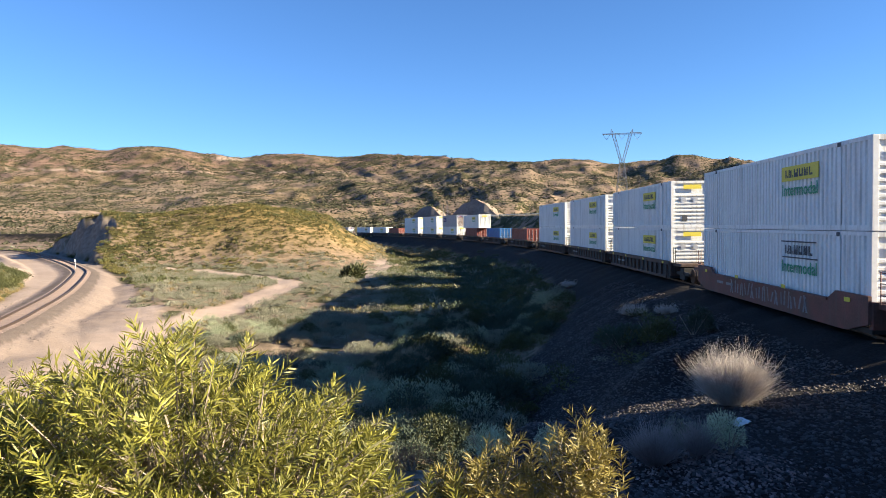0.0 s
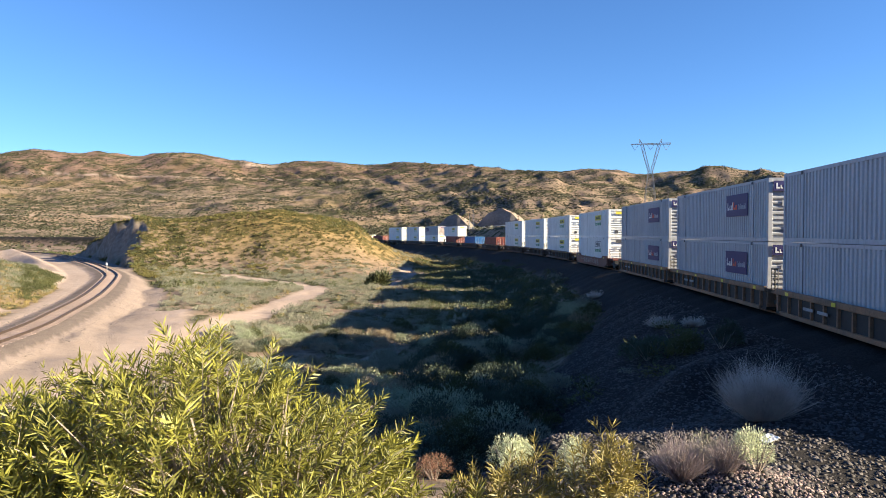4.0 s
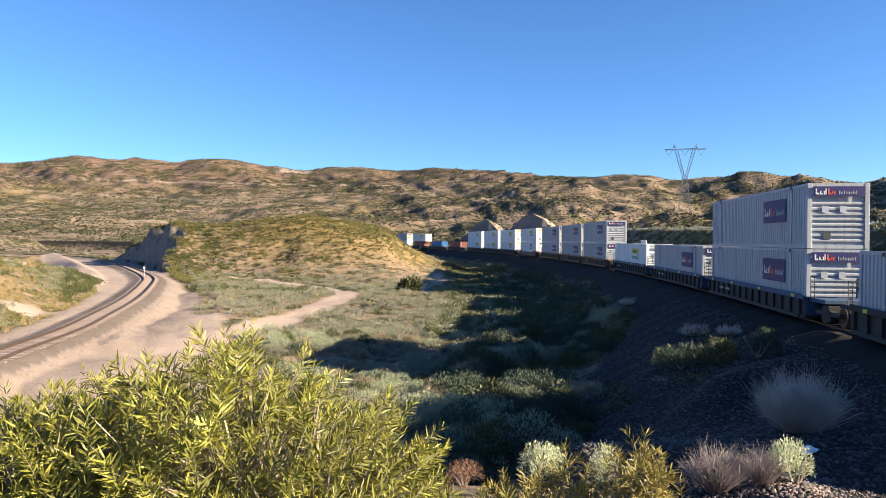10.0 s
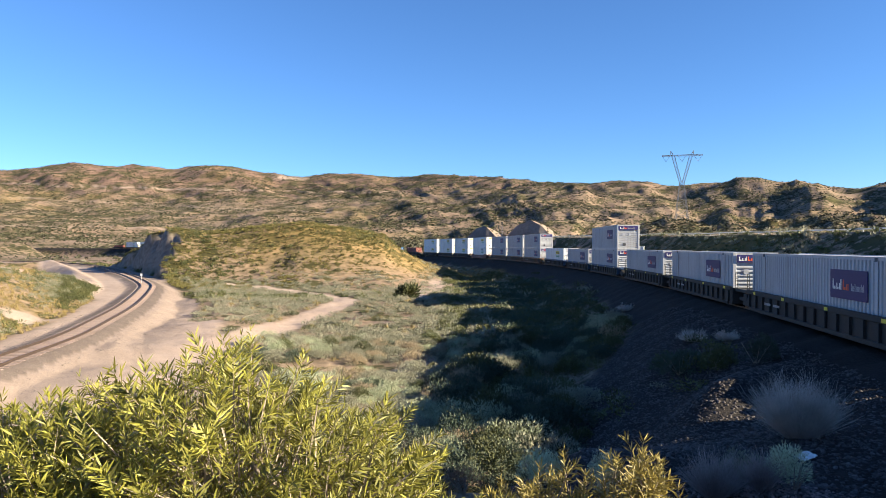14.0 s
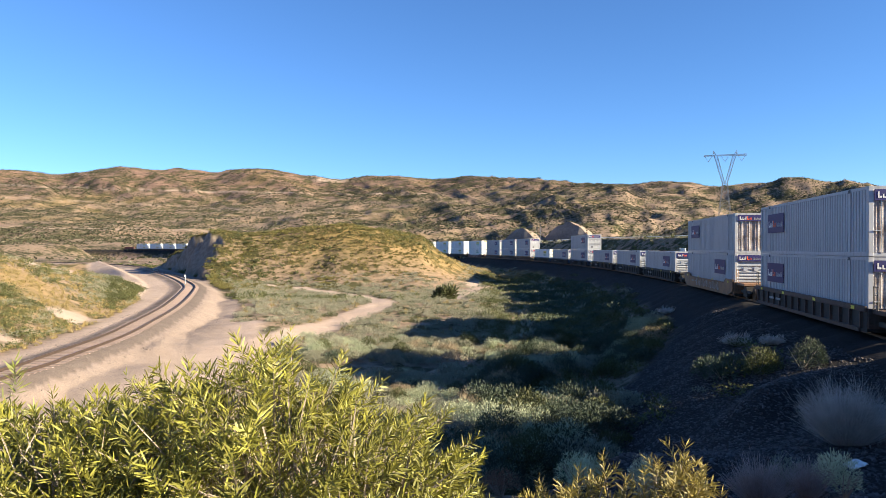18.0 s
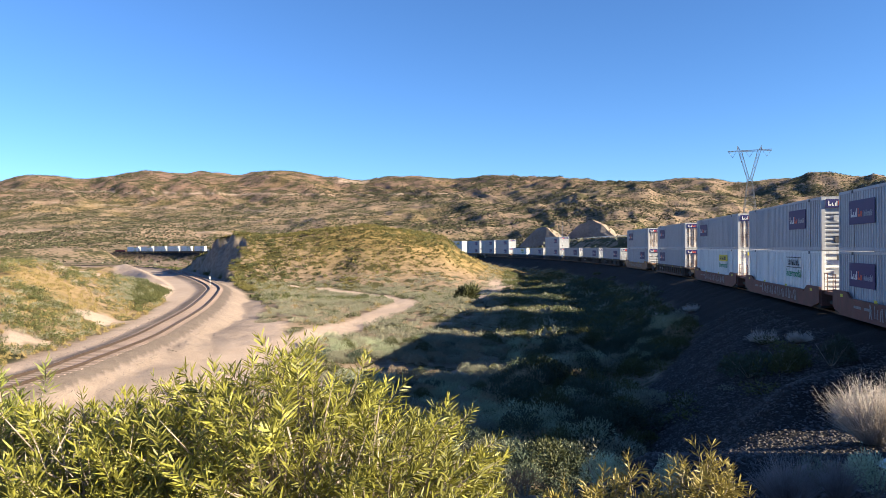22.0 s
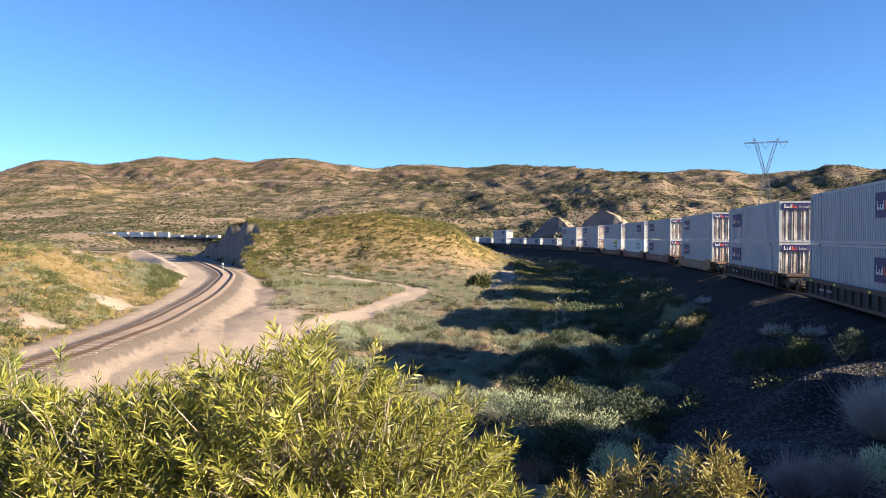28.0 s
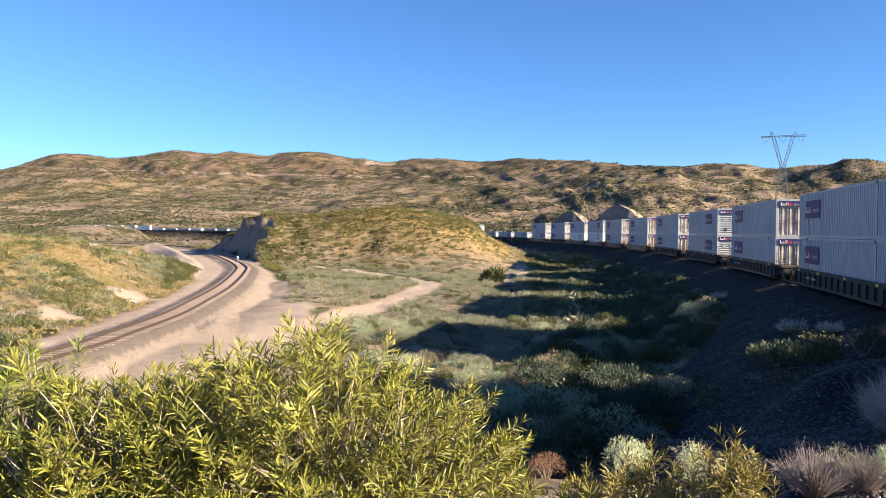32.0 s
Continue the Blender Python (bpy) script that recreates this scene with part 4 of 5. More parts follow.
PINK_TWIG = material("dead_pinkish_twigs", (0.4, 0.328, 0.312), 0.85, vary=0.2, scale=3, fine=20, other=(0.288, 0.232, 0.216), random_tint=0.25, thin=0.15)
RUSSET = material("russet_seedheads", (0.26, 0.145, 0.09), 0.85, vary=0.3, scale=3, fine=20, random_tint=0.3)
# bank stone, darkened in its colour for the shade of the train
SHADED_STONE = material("shade_darkened_stone", (0.078, 0.067, 0.065), 0.8, vary=0.3, scale=4, fine=40, other=(0.03, 0.026, 0.026), random_tint=0.75)
BALLAST = material("grey_ballast_stone", (0.2, 0.168, 0.15), 0.9, vary=0.25, scale=4, fine=40, other=(0.14, 0.115, 0.10), random_tint=0.5)
PINK_STONE = material("pinkish_crushed_stone", (0.34, 0.25, 0.235), 0.8, vary=0.3, scale=4, fine=40, other=(0.13, 0.095, 0.09), random_tint=0.5)

rng = np.random.RandomState(21)


def unit(v):
    return v / np.maximum(np.linalg.norm(v, axis=-1, keepdims=True), 1e-9)


def sprigs(base, way, length, width, bend=0.25, steps=2):
    """Leaf-like blades from base points along ways: verts and faces. Each is a folded strip that narrows to its tip."""
    n = len(base)
    way = unit(way)
    side = unit(np.cross(way, rng.normal(size=(n, 3)) + 1e-3))
    up = np.cross(side, way)
    length, width = np.broadcast_to(length, n)[:, None], np.broadcast_to(width, n)[:, None]
    sag = rng.uniform(-bend, bend, (n, 1))
    if steps == 1:
        verts = np.stack([base - side * width / 2, base + side * width / 2, base + way * length + up * sag * length], 1)
        f = np.array([[0, 1, 2]])
    else:
        m1, m2 = base + way * length * 0.35 + up * sag * length * 0.25, base + way * length * 0.7 + up * sag * length * 0.6
        verts = np.stack([base, m1 - side * width / 2, m1 + side * width / 2, m2 - side * width * 0.4, m2 + side * width * 0.4, base + way * length + up * sag * length], 1)
        f = np.array([[0, 2, 1, 1], [1, 2, 4, 3], [3, 4, 5, 5]])
    k = verts.shape[1]
    faces = (np.arange(n)[:, None, None] * k + f[None]).reshape(-1, f.shape[1])
    return verts.reshape(-1, 3), faces


def quick_mesh(name, verts, faces, mat):
    """A mesh from arrays; a face whose last index repeats is a triangle."""
    me = bpy.data.meshes.new(name)
    me.vertices.add(len(verts))
    me.vertices.foreach_set("co", np.asarray(verts, np.float32).ravel())
    if faces.shape[1] == 4:
        tri = faces[:, 2] == faces[:, 3]
        size = np.where(tri, 3, 4)
        keep = np.ones(faces.shape, bool)
        keep[tri, 3] = False
        loops = faces[keep]
    else:
        size, loops = np.full(len(faces), 3), faces.ravel()
    me.loops.add(len(loops))
    me.loops.foreach_set("vertex_index", loops.astype(np.int32))
    me.polygons.add(len(size))
    me.polygons.foreach_set("loop_start", np.concatenate([[0], np.cumsum(size)[:-1]]).astype(np.int32))
    me.update(calc_edges=True)
    me.materials.append(mat)
    return me


def joined(pieces):
    vs, fs, k = [], [], 0
    for v, f in pieces:
        vs.append(v)
        fs.append(f + k)
        k += len(v)
    return np.vstack(vs), np.vstack(fs)


def scattered(v, f, places, turns, sizes, heights=None):
    """Copies of one small mesh at many places, as arrays."""
    n, k = len(places), len(v)
    c, s = np.cos(turns)[:, None], np.sin(turns)[:, None]
    heights = sizes if heights is None else heights
    x = (v[None, :, 0] * c - v[None, :, 1] * s) * sizes[:, None] + places[:, None, 0]
    y = (v[None, :, 0] * s + v[None, :, 1] * c) * sizes[:, None] + places[:, None, 1]
    z = v[None, :, 2] * heights[:, None] + places[:, None, 2]
    return np.stack([x, y, z], -1).reshape(-1, 3), (f[None] + (np.arange(n) * k)[:, None, None]).reshape(-1, f.shape[1])


def dome(n, flat=0.75, lobes=5):
    """Points on a lumpy unit dome, and the ways out of it."""
    c = unit(rng.normal(size=(lobes, 3)) * [1, 1, 0.5]) * 0.45
    c[:, 2] = np.abs(c[:, 2]) * 0.7 + 0.15
    k = rng.randint(lobes, size=n)
    d = unit(rng.normal(size=(n, 3)))
    d[:, 2] = np.abs(d[:, 2]) - 0.15
    d = unit(d)
    p = c[k] + d * rng.uniform(0.38, 0.58, (n, 1))
    p[:, 2] = np.clip(p[:, 2] * flat / 0.75, 0.0, None)
    return p, unit(d + [0, 0, 0.45])


def shrub_blades(n, length=0.22, width=0.05, flat=0.75, steps=1):
    p, d = dome(n, flat)
    return sprigs(p - d * length * 0.4, d + rng.normal(size=(n, 3)) * 0.35, length * rng.uniform(0.6, 1.3, n), width * rng.uniform(0.7, 1.3, n), 0.3, steps)


def shrub(name, n, mat, label, place, wide, high, blade=(0.22, 0.05), stems=True, category="shrub", mesh=None, turn=0.0):
    """A low shrub: a lumpy dome of small blades over a few woody stems, standing at a place of the plan."""
    x, y = place
    z = float(cover_at([x], [y])[0][0])
    root = tagged(new(name), label, category)
    root.matrix_basis = pose(x, y, z - 0.04, 0, 0, turn)
    if mesh is None:
        v, f = shrub_blades(n, *blade, flat=high / wide * 1.5, steps=2)
        mesh = quick_mesh("foliage", v * wide / 2 * 1.05, f, mat)
    tagged(part("foliage", mesh, None, root), kind="stuff")
    if stems:
        for i in range(9):
            a = rng.uniform(0, 6.28)
            part("stem", rod(bmesh.new(), (0.04 * math.cos(a), 0.04 * math.sin(a), 0), (wide * 0.3 * math.cos(a), wide * 0.3 * math.sin(a), high * 0.6), 0.018, 0.006, 5), TWIG, root)
    return root


def stalk_bush(name, n, mat, label, place, wide, high, width=0.012, stray=0.35, category="dry shrub", lift=0.0):
    """A dry bush of fine stalks that spread from its foot like a fan."""
    x, y = place
    z = float(cover_at([x], [y])[0][0]) + lift
    root = tagged(new(name), label, category)
    root.matrix_basis = pose(x, y, z - 0.05, 0, 0, 0)
    a = rng.uniform(0, 6.28, n)
    lean = np.sqrt(rng.uniform(0, 1, n)) * 1.05
    foot = np.stack([np.cos(a), np.sin(a), 0 * a], 1) * (rng.uniform(0, 1, n) ** 0.7 * wide * 0.22)[:, None]
    d = np.stack([np.cos(a) * np.sin(lean) * wide / high, np.sin(a) * np.sin(lean) * wide / high, np.cos(lean)], 1)
    ln = high * rng.uniform(0.62, 1.08, n) * (0.75 + 0.25 * np.cos(lean)) * (0.84 + 0.16 * np.sin(3 * a + 1.3) * np.sin(5 * lean))
    v1, f1 = sprigs(foot, d + rng.normal(size=(n, 3)) * 0.08, ln, width, 0.18, 2)
    m = n
    k = rng.randint(n, size=m)
    u = rng.uniform(0.45, 0.95, m)[:, None]
    v2, f2 = sprigs(foot[k] + unit(d[k]) * ln[k][:, None] * u, d[k] + rng.normal(size=(m, 3)) * stray, high * rng.uniform(0.12, 0.3, m), width * 0.8, 0.2, 2)
    v, f = joined([(v1, f1), (v2, f2)])
    tagged(part("dry_growth", quick_mesh("dry_growth", v, f, mat), None, root), kind="stuff")
    part("root_crown", rod(bmesh.new(), (0, 0, -0.05), (0, 0, 0.18), wide * 0.12, wide * 0.06, 8), TWIG, root)
    return root


def leaf_tuft(n, long_, wide):
    """A shoot of narrow leaves round its tip, growing along +z from the origin."""
    h = np.sort(rng.uniform(0, 1, n))
    a = np.arange(n) * 2.4 + rng.uniform(-0.4, 0.4, n)
    rise = 0.35 + 0.9 * h + rng.uniform(-0.2, 0.25, n)
    d = np.stack([np.cos(a), np.sin(a), rise], 1)
    base = np.stack([0 * h, 0 * h, h * 0.15], 1)
    return sprigs(base, d, long_ * rng.uniform(0.65, 1.2, n) * (1.05 - 0.35 * h), wide * rng.uniform(0.75, 1.25, n), 0.3, 2)


def willow_bush(name, label, foot, crown, radii, shoots, singles, mat, long_=0.070, wide=0.0060, lobes=14, lean=(0, 0)):
    """A bush of many leafy shoots: stems rise from the foot to a lumpy crown."""
    root = tagged(new(name), label, "bush")
    fz = float(cover_at([foot[0]], [foot[1]])[0][0])
    root.matrix_basis = pose(foot[0], foot[1], fz - 0.03)
    c = np.array(crown, float) - (foot[0], foot[1], fz - 0.03)
    rad = np.array(radii, float)
    lump = unit(rng.normal(size=(lobes, 3)))
    d = unit(rng.normal(size=(shoots, 3)) + [0, -0.25, 0.35])
    bulge = 1 + 0.22 * np.max((d @ lump.T - 0.75).clip(0) / 0.25, axis=1) + rng.uniform(-0.10, 0.06, shoots)
    depth = np.where(rng.rand(shoots) < 0.62, rng.uniform(0.86, 1.05, shoots), rng.uniform(0.45, 0.9, shoots)) + 0.12 * (rng.rand(shoots) < 0.08)
    tip = c + d * rad * (bulge * depth)[:, None]
    way = unit(d * [0.8, 0.8, 0.5] + [lean[0], lean[1], 0.55] + rng.normal(size=(shoots, 3)) * 0.33)
    variants = [leaf_tuft(rng.randint(30, 46), long_, wide) for _ in range(7)]
    side = unit(np.cross(way, [0.3, 1, 0.1]))
    other = np.cross(way, side)
    start = tip - way * 0.13
    frames_ = np.stack([side, other, way], 2)
    kind = rng.randint(7, size=shoots)
    size = rng.uniform(0.75, 1.25, shoots)
    order = np.argsort(start[:, 1] - 0.4 * start[:, 2] + rng.uniform(0, 0.25, shoots))
    single = set(order[:singles].tolist())
    meshes = [quick_mesh("leaf_tuft", v, f, mat) for v, f in variants]
    rest = []
    for i in range(shoots):
        if i in single:
            m = Matrix(frames_[i].tolist()).to_4x4()
            m.translation = start[i]
            part("leaf_tuft", meshes[kind[i]], None, root, at=m @ Matrix.Scale(size[i], 4))
        else:
            v, f = variants[kind[i]]
            rest.append(((v * size[i]) @ frames_[i].T + start[i], f))
    if rest:
        v, f = joined(rest)
        tagged(part("foliage", quick_mesh("foliage", v, f, mat), None, root), kind="stuff")
    # stems fork from the foot towards the shoots
    pv = []
    mains = max(8, shoots // 45)
    knee = c + unit(rng.normal(size=(mains, 3)) + [0, 0, 0.3]) * rad * rng.uniform(0.35, 0.62, (mains, 1))
    base_ = rng.normal(size=(mains, 3)) * [0.12, 0.12, 0]
    bm = bmesh.new()
    for a, b in zip(base_, knee):
        m1 = (a + b) / 2 + rng.normal(size=3) * 0.05
        rod(bm, a, m1, 0.016, 0.011, 5)
        rod(bm, m1, b, 0.011, 0.007, 5)
    part("stem", bm, TWIG, root)
    near = ((start[:, None] - knee[None]) ** 2).sum(-1).argmin(1)
    mid = (knee[near] + start) / 2 + rng.normal(size=(shoots, 3)) * 0.03
    for a, b, w0 in ((knee[near], mid, 0.011), (mid, tip - way * 0.02, 0.007)):
        pv.append(sprigs(a, b - a, np.linalg.norm(b - a, axis=1), w0, 0.02, 2))
        pv.append(sprigs(a, b - a, np.linalg.norm(b - a, axis=1), w0, 0.02, 2))
    # bare twigs between the leafy shoots
    k = rng.randint(mains, size=shoots)
    p0 = knee[k] + rng.uniform(-0.35, 0.35, (shoots, 3)) * rad
    out = unit((p0 - c) / rad + [0, -0.1, 0.45] + rng.normal(size=(shoots, 3)) * 0.4)
    pv.append(sprigs(p0, out, rng.uniform(0.10, 0.28, shoots) * rad.mean(), 0.005, 0.12, 2))
    v, f = joined(pv)
    tagged(part("branchwork", quick_mesh("branchwork", v, f, TWIG), None, root), kind="stuff")
    return root


def at_az(az, r):
    return r * math.sin(radians(az)), r * math.cos(radians(az))


# bushes on the knoll, at arm's length from the camera
willow_bush("willow_bush", "dense yellow-green narrow-leaved bush on the knoll", (-0.9, 2.9), (-0.88, 2.88, 2.22), (0.90, 0.85, 0.82), 1900, 230, LEAF)
willow_bush("willow_bush", "low yellow-green bush with bare grey twigs showing", (-1.7, 2.75), (-1.62, 2.75, 2.22), (0.68, 0.75, 0.82), 900, 20, LEAF)
willow_bush("willow_bush", "darker green narrow-leaved bush with grey twigs", (-2.5, 2.8), (-2.45, 2.75, 2.2), (0.68, 0.7, 0.82), 850, 30, LEAF_GREEN)
willow_bush("willow_bush", "small yellowing narrow-leaved bush at the edge of the knoll", (0.80, 3.05), (0.82, 2.98, 2.45), (0.19, 0.2, 0.36), 150, 40, LEAF_DRY, 0.056, 0.0052, lobes=4)
willow_bush("willow_bush", "low fringe of yellowing narrow-leaved growth on the knoll", (0.36, 3.2), (0.36, 3.12, 2.18), (0.44, 0.3, 0.42), 460, 40, LEAF_DRY, 0.056, 0.0052, lobes=7)

# shrubs below the knoll
def foot(az, el):
    """Where the sight line from the eye at that bearing and slope meets the ground, and how far off."""
    r = np.arange(3.0, 140.0, 0.1)
    x, y = r * math.sin(radians(az)), r * math.cos(radians(az))
    z = ground(x, y)[0]
    below = np.where(3.7 + r * math.tan(radians(el)) < z)[0]
    k = below[0] if len(below) else len(r) - 1
    return (float(x[k]), float(y[k])), float(r[k])


for kind_, n_, mat_, label_, az_, el_, wide_, high_, blade_ in (
    ("sagebrush", 3200, SAGE_SILVER, "rounded pale grey-green sagebrush", 7.8, -19.1, 0.092, 0.062, (0.13, 0.022)),
    ("sagebrush", 2600, SAGE_SILVER, "small pale grey-green sagebrush", 12.8, -19.2, 0.068, 0.058, (0.13, 0.022)),
    ("sagebrush", 1500, SAGE_SILVER, "low grey-green sagebrush beside a russet bush", 4.4, -19.0, 0.04, 0.035, (0.13, 0.022)),
    ("sagebrush", 1500, SAGE_SILVER, "low grey-green sagebrush at the edge of the knoll", -1.6, -18.8, 0.06, 0.03, (0.13, 0.022)),
    ("russet_bush", 3200, RUSSET, "low russet bush gone to seed", 1.6, -19.8, 0.08, 0.04, (0.10, 0.014)),
    ("green_bush", 3000, GREEN_SHRUB, "broad dark green bush below the knoll", 5.6, -16.4, 0.10, 0.045, (0.13, 0.024)),
    ("green_bush", 2000, GREEN_SHRUB, "dark green bush at the foot of the knoll", 10.6, -16.0, 0.07, 0.035, (0.13, 0.024)),
):
    p_, r_ = foot(az_, el_)
    shrub(kind_, n_, mat_, label_, p_, wide_ * 0.8 * r_, high_ * r_, blade_)
p_, r_ = foot(26.6, -17.5)
shrub("green_bush", 1800, SAGE_SILVER, "bright grey-green rounded bush at the foot of the bank", p_, 0.07 * r_, 0.062 * r_, (0.15, 0.028))
p_, r_ = foot(23.2, -17.5)
shrub("green_bush", 1200, SAGE, "dull green bush on the gravel", p_, 0.07 * r_, 0.05 * r_, (0.15, 0.03))
p_, r_ = foot(21.2, -18.8)
stalk_bush("dead_bush", 1500, PINK_TWIG, "leafless pinkish-grey dead bush", p_, 0.045 * r_, 0.07 * r_, 0.007)
p_, r_ = foot(24.4, -18.0)
stalk_bush("dead_bush", 700, PINK_TWIG, "small leafless dead bush on gravel", p_, 0.028 * r_, 0.06 * r_, 0.007)
p_, r_ = foot(26.8, -14.0)
stalk_bush("dry_bush", 3600, PALE_STRAW, "bleached dry bush of upright stalks on the gravel bank", p_, 0.062 * r_, 0.092 * r_, 0.007, 0.7)
for az_, el_, wide_, high_, label_, mat_ in ((18.6, -10.2, 0.11, 0.04, "dark bush on the railway bank", SHADED_SHRUB), (21.0, -9.6, 0.09, 0.045, "spreading dark green bush on the railway bank", GREEN_SHRUB), (24.0, -9.0, 0.08, 0.045, "broad dark bush behind the gravel ridge", SHADED_SHRUB)):
    p_, r_ = foot(az_, el_)
    shrub("green_bush", 2400, mat_, label_, p_, wide_ * 0.72 * r_, high_ * r_, (0.12, 0.022))
for az_, el_, wide_, high_, label_ in ((19.6, -7.6, 0.035, 0.022, "bleached dry bush on the gravel bank"), (22.0, -7.4, 0.028, 0.018, "small bleached dry bush on the gravel bank"), (14.6, -5.4, 0.022, 0.013, "bleached dry bush at the shoulder of the bank"), (12.2, -5.9, 0.016, 0.010, "bleached tuft at the shoulder of the bank")):
    p_, r_ = foot(az_, el_)
    stalk_bush("dry_bush", 900, PALE_STRAW, label_, p_, wide_ * r_, high_ * r_, 0.014)
shrub("green_bush", 700, GREEN_SHRUB, "rounded dark green bush by the sandy path", at_az(-2.7, 104.0), 4.6, 2.6, (0.3, 0.09))

# ---- scrub on the flat, hills and slopes ----
def scatter_places(n, az0, az1, r0, r1, keep, even=1.0):
    az = np.radians(rng.uniform(az0, az1, n))
    r = (rng.uniform(r0**(2 * even), r1**(2 * even), n)) ** (0.5 / even)
    x, y = r * np.sin(az), r * np.cos(az)
    z, sand, grass, gravel, rock = cover_at(x, y)
    du, _ = near_line(x, y, _X[::6], _Y[::6], 160)
    dl, _ = near_line(x, y, LOWER[::4, 0], LOWER[::4, 1], 60)
    ok = keep(x, y, z, sand, grass, gravel, rock, du, dl)
    return np.stack([x, y, z], 1)[ok]


def stuff(name, label, mat, v, f, places, size0, size1, tall=1.0, category="scrub"):
    n = len(places)
    s = rng.uniform(size0, size1, n) * rng.uniform(0.7, 1.1, n)
    vv, ff = scattered(v, f, places - [0, 0, 0.05], rng.uniform(0, 6.28, n), s, s * tall * rng.uniform(0.7, 1.2, n))
    ob = new(name, quick_mesh(name, vv, ff, mat))
    return tagged(ob, label, category, kind="stuff")


def open_flat(x, y, z, sand, grass, gravel, rock, du, dl):
    return (sand < 0.3) & (gravel < 0.3) & (du > 6) & (dl > 7) & (rng.rand(len(x)) < np.where(np.hypot(x, y) > 55, 0.75, 0.42) + 1.0 * fbm(x, y, 7))


# single sagebrushes of the flat, nearest first
_kinds = []
for mat, blade in ((SAGE, (0.20, 0.03)), (SAGE_PALE, (0.18, 0.028)), (SHADED_SHRUB, (0.18, 0.032)), (SHADED_SHRUB, (0.22, 0.03)), (GREEN_SHRUB, (0.2, 0.035)), (STRAW, (0.34, 0.018))):
    v, f = shrub_blades(1900, blade[0] * 0.42, blade[1] * 1.1, steps=1)
    _kinds.append(quick_mesh("foliage", v, f, mat))
near_flat = scatter_places(4200, -24, 18, 15, 62, open_flat)
near_flat = near_flat[np.argsort(np.hypot(near_flat[:, 0], near_flat[:, 1]))]
def spaced(p, gap):
    """Places that keep their distance from one another."""
    kept = []
    for q in p:
        g = gap * (0.7 + 0.6 * rng.rand())
        if all((q[0] - k[0]) ** 2 + (q[1] - k[1]) ** 2 > g * g for k in kept[-160:]):
            kept.append(q)
    return np.array(kept)


near_flat = near_flat[(np.arctan2(near_flat[:, 0], near_flat[:, 1]) < -0.07) | (np.hypot(near_flat[:, 0], near_flat[:, 1]) > 21)]
near_flat = spaced(near_flat, 0.95)
SINGLE = 420
# near the bank mostly the shade-toned leaf, where the train's shadow falls
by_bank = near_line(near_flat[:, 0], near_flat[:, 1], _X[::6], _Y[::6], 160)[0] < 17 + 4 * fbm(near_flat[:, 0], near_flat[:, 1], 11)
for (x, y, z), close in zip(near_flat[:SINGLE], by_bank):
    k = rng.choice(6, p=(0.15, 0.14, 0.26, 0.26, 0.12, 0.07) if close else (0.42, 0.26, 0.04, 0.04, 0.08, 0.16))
    ob = new("sagebrush" if k < 4 else "green_shrub" if k == 4 else "dry_tuft", _kinds[k])
    s = rng.uniform(0.75, 1.35) * (1.2 if close else 0.85)
    ob.matrix_basis = pose(x, y, z - 0.05, 0, 0, rng.uniform(0, 360)) @ Matrix.Diagonal((s, s, s * rng.uniform(0.8, 1.15), 1))
    tagged(ob, ("low grey-green sagebrush on the sandy flat", "rounded bush in the hollow below the railway, leaves coloured as in shade", "low green shrub on the sandy flat", "pale dry grass tuft on the sandy flat")[(0, 0, 1, 1, 2, 3)[k]], "shrub", "scrub of the flat")

v90, f90 = shrub_blades(140, 0.15, 0.10, steps=1)
v40, f40 = shrub_blades(28, 0.42, 0.23, steps=1)
v12, f12 = shrub_blades(5, 0.75, 0.95, steps=1)
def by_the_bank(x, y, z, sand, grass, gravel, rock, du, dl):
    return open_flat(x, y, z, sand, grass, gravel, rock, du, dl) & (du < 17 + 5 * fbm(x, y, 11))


def in_the_open(x, y, z, sand, grass, gravel, rock, du, dl):
    return open_flat(x, y, z, sand, grass, gravel, rock, du, dl) & (du > 16 + 5 * fbm(x, y, 11))


rest, shade = near_flat[SINGLE:], by_bank[SINGLE:]
stuff("sage_scrub", "grey-green sagebrush scrub on the flat", SAGE, v90, f90, np.vstack([rest[~shade], scatter_places(9000, -30, 18, 40, 138, in_the_open)]), 0.35, 1.05)
# hollow bushes: the shade below the railway is put into the leaf colour
stuff("hollow_scrub", "bushes in the hollow below the railway, leaves coloured as in shade", SHADED_SHRUB, v90, f90, np.vstack([rest[shade], scatter_places(5000, -12, 18, 40, 138, by_the_bank)]), 0.7, 1.6, 0.85)
stuff("green_scrub", "dark green low scrub on the flat", GREEN_SHRUB, v90, f90, scatter_places(900, -28, 18, 20, 125, open_flat), 0.35, 0.9)
stuff("dry_scrub", "straw-coloured dry tufts on the flat", STRAW, v90, f90, scatter_places(900, -28, 18, 18, 125, open_flat), 0.25, 0.6, 1.2)


def on_bank(x, y, z, sand, grass, gravel, rock, du, dl):
    return (du > 4.8) & (du < 30) & (z < -0.9) & (rng.rand(len(x)) < 0.02 + 0.9 * (gravel < 0.3) + 0.6 * fbm(x, y, 7))


# the dark leaf colour carries part of the train's shade on the bank
stuff("bank_scrub", "dark shrubs on the railway bank", GREEN_SHRUB, v90, f90, scatter_places(6000, 0, 22, 28, 170, on_bank), 0.5, 1.2)
stuff("bank_sage", "grey-green shrubs on the railway bank", SAGE, v90, f90, scatter_places(3500, -2, 22, 30, 230, on_bank), 0.4, 1.0)


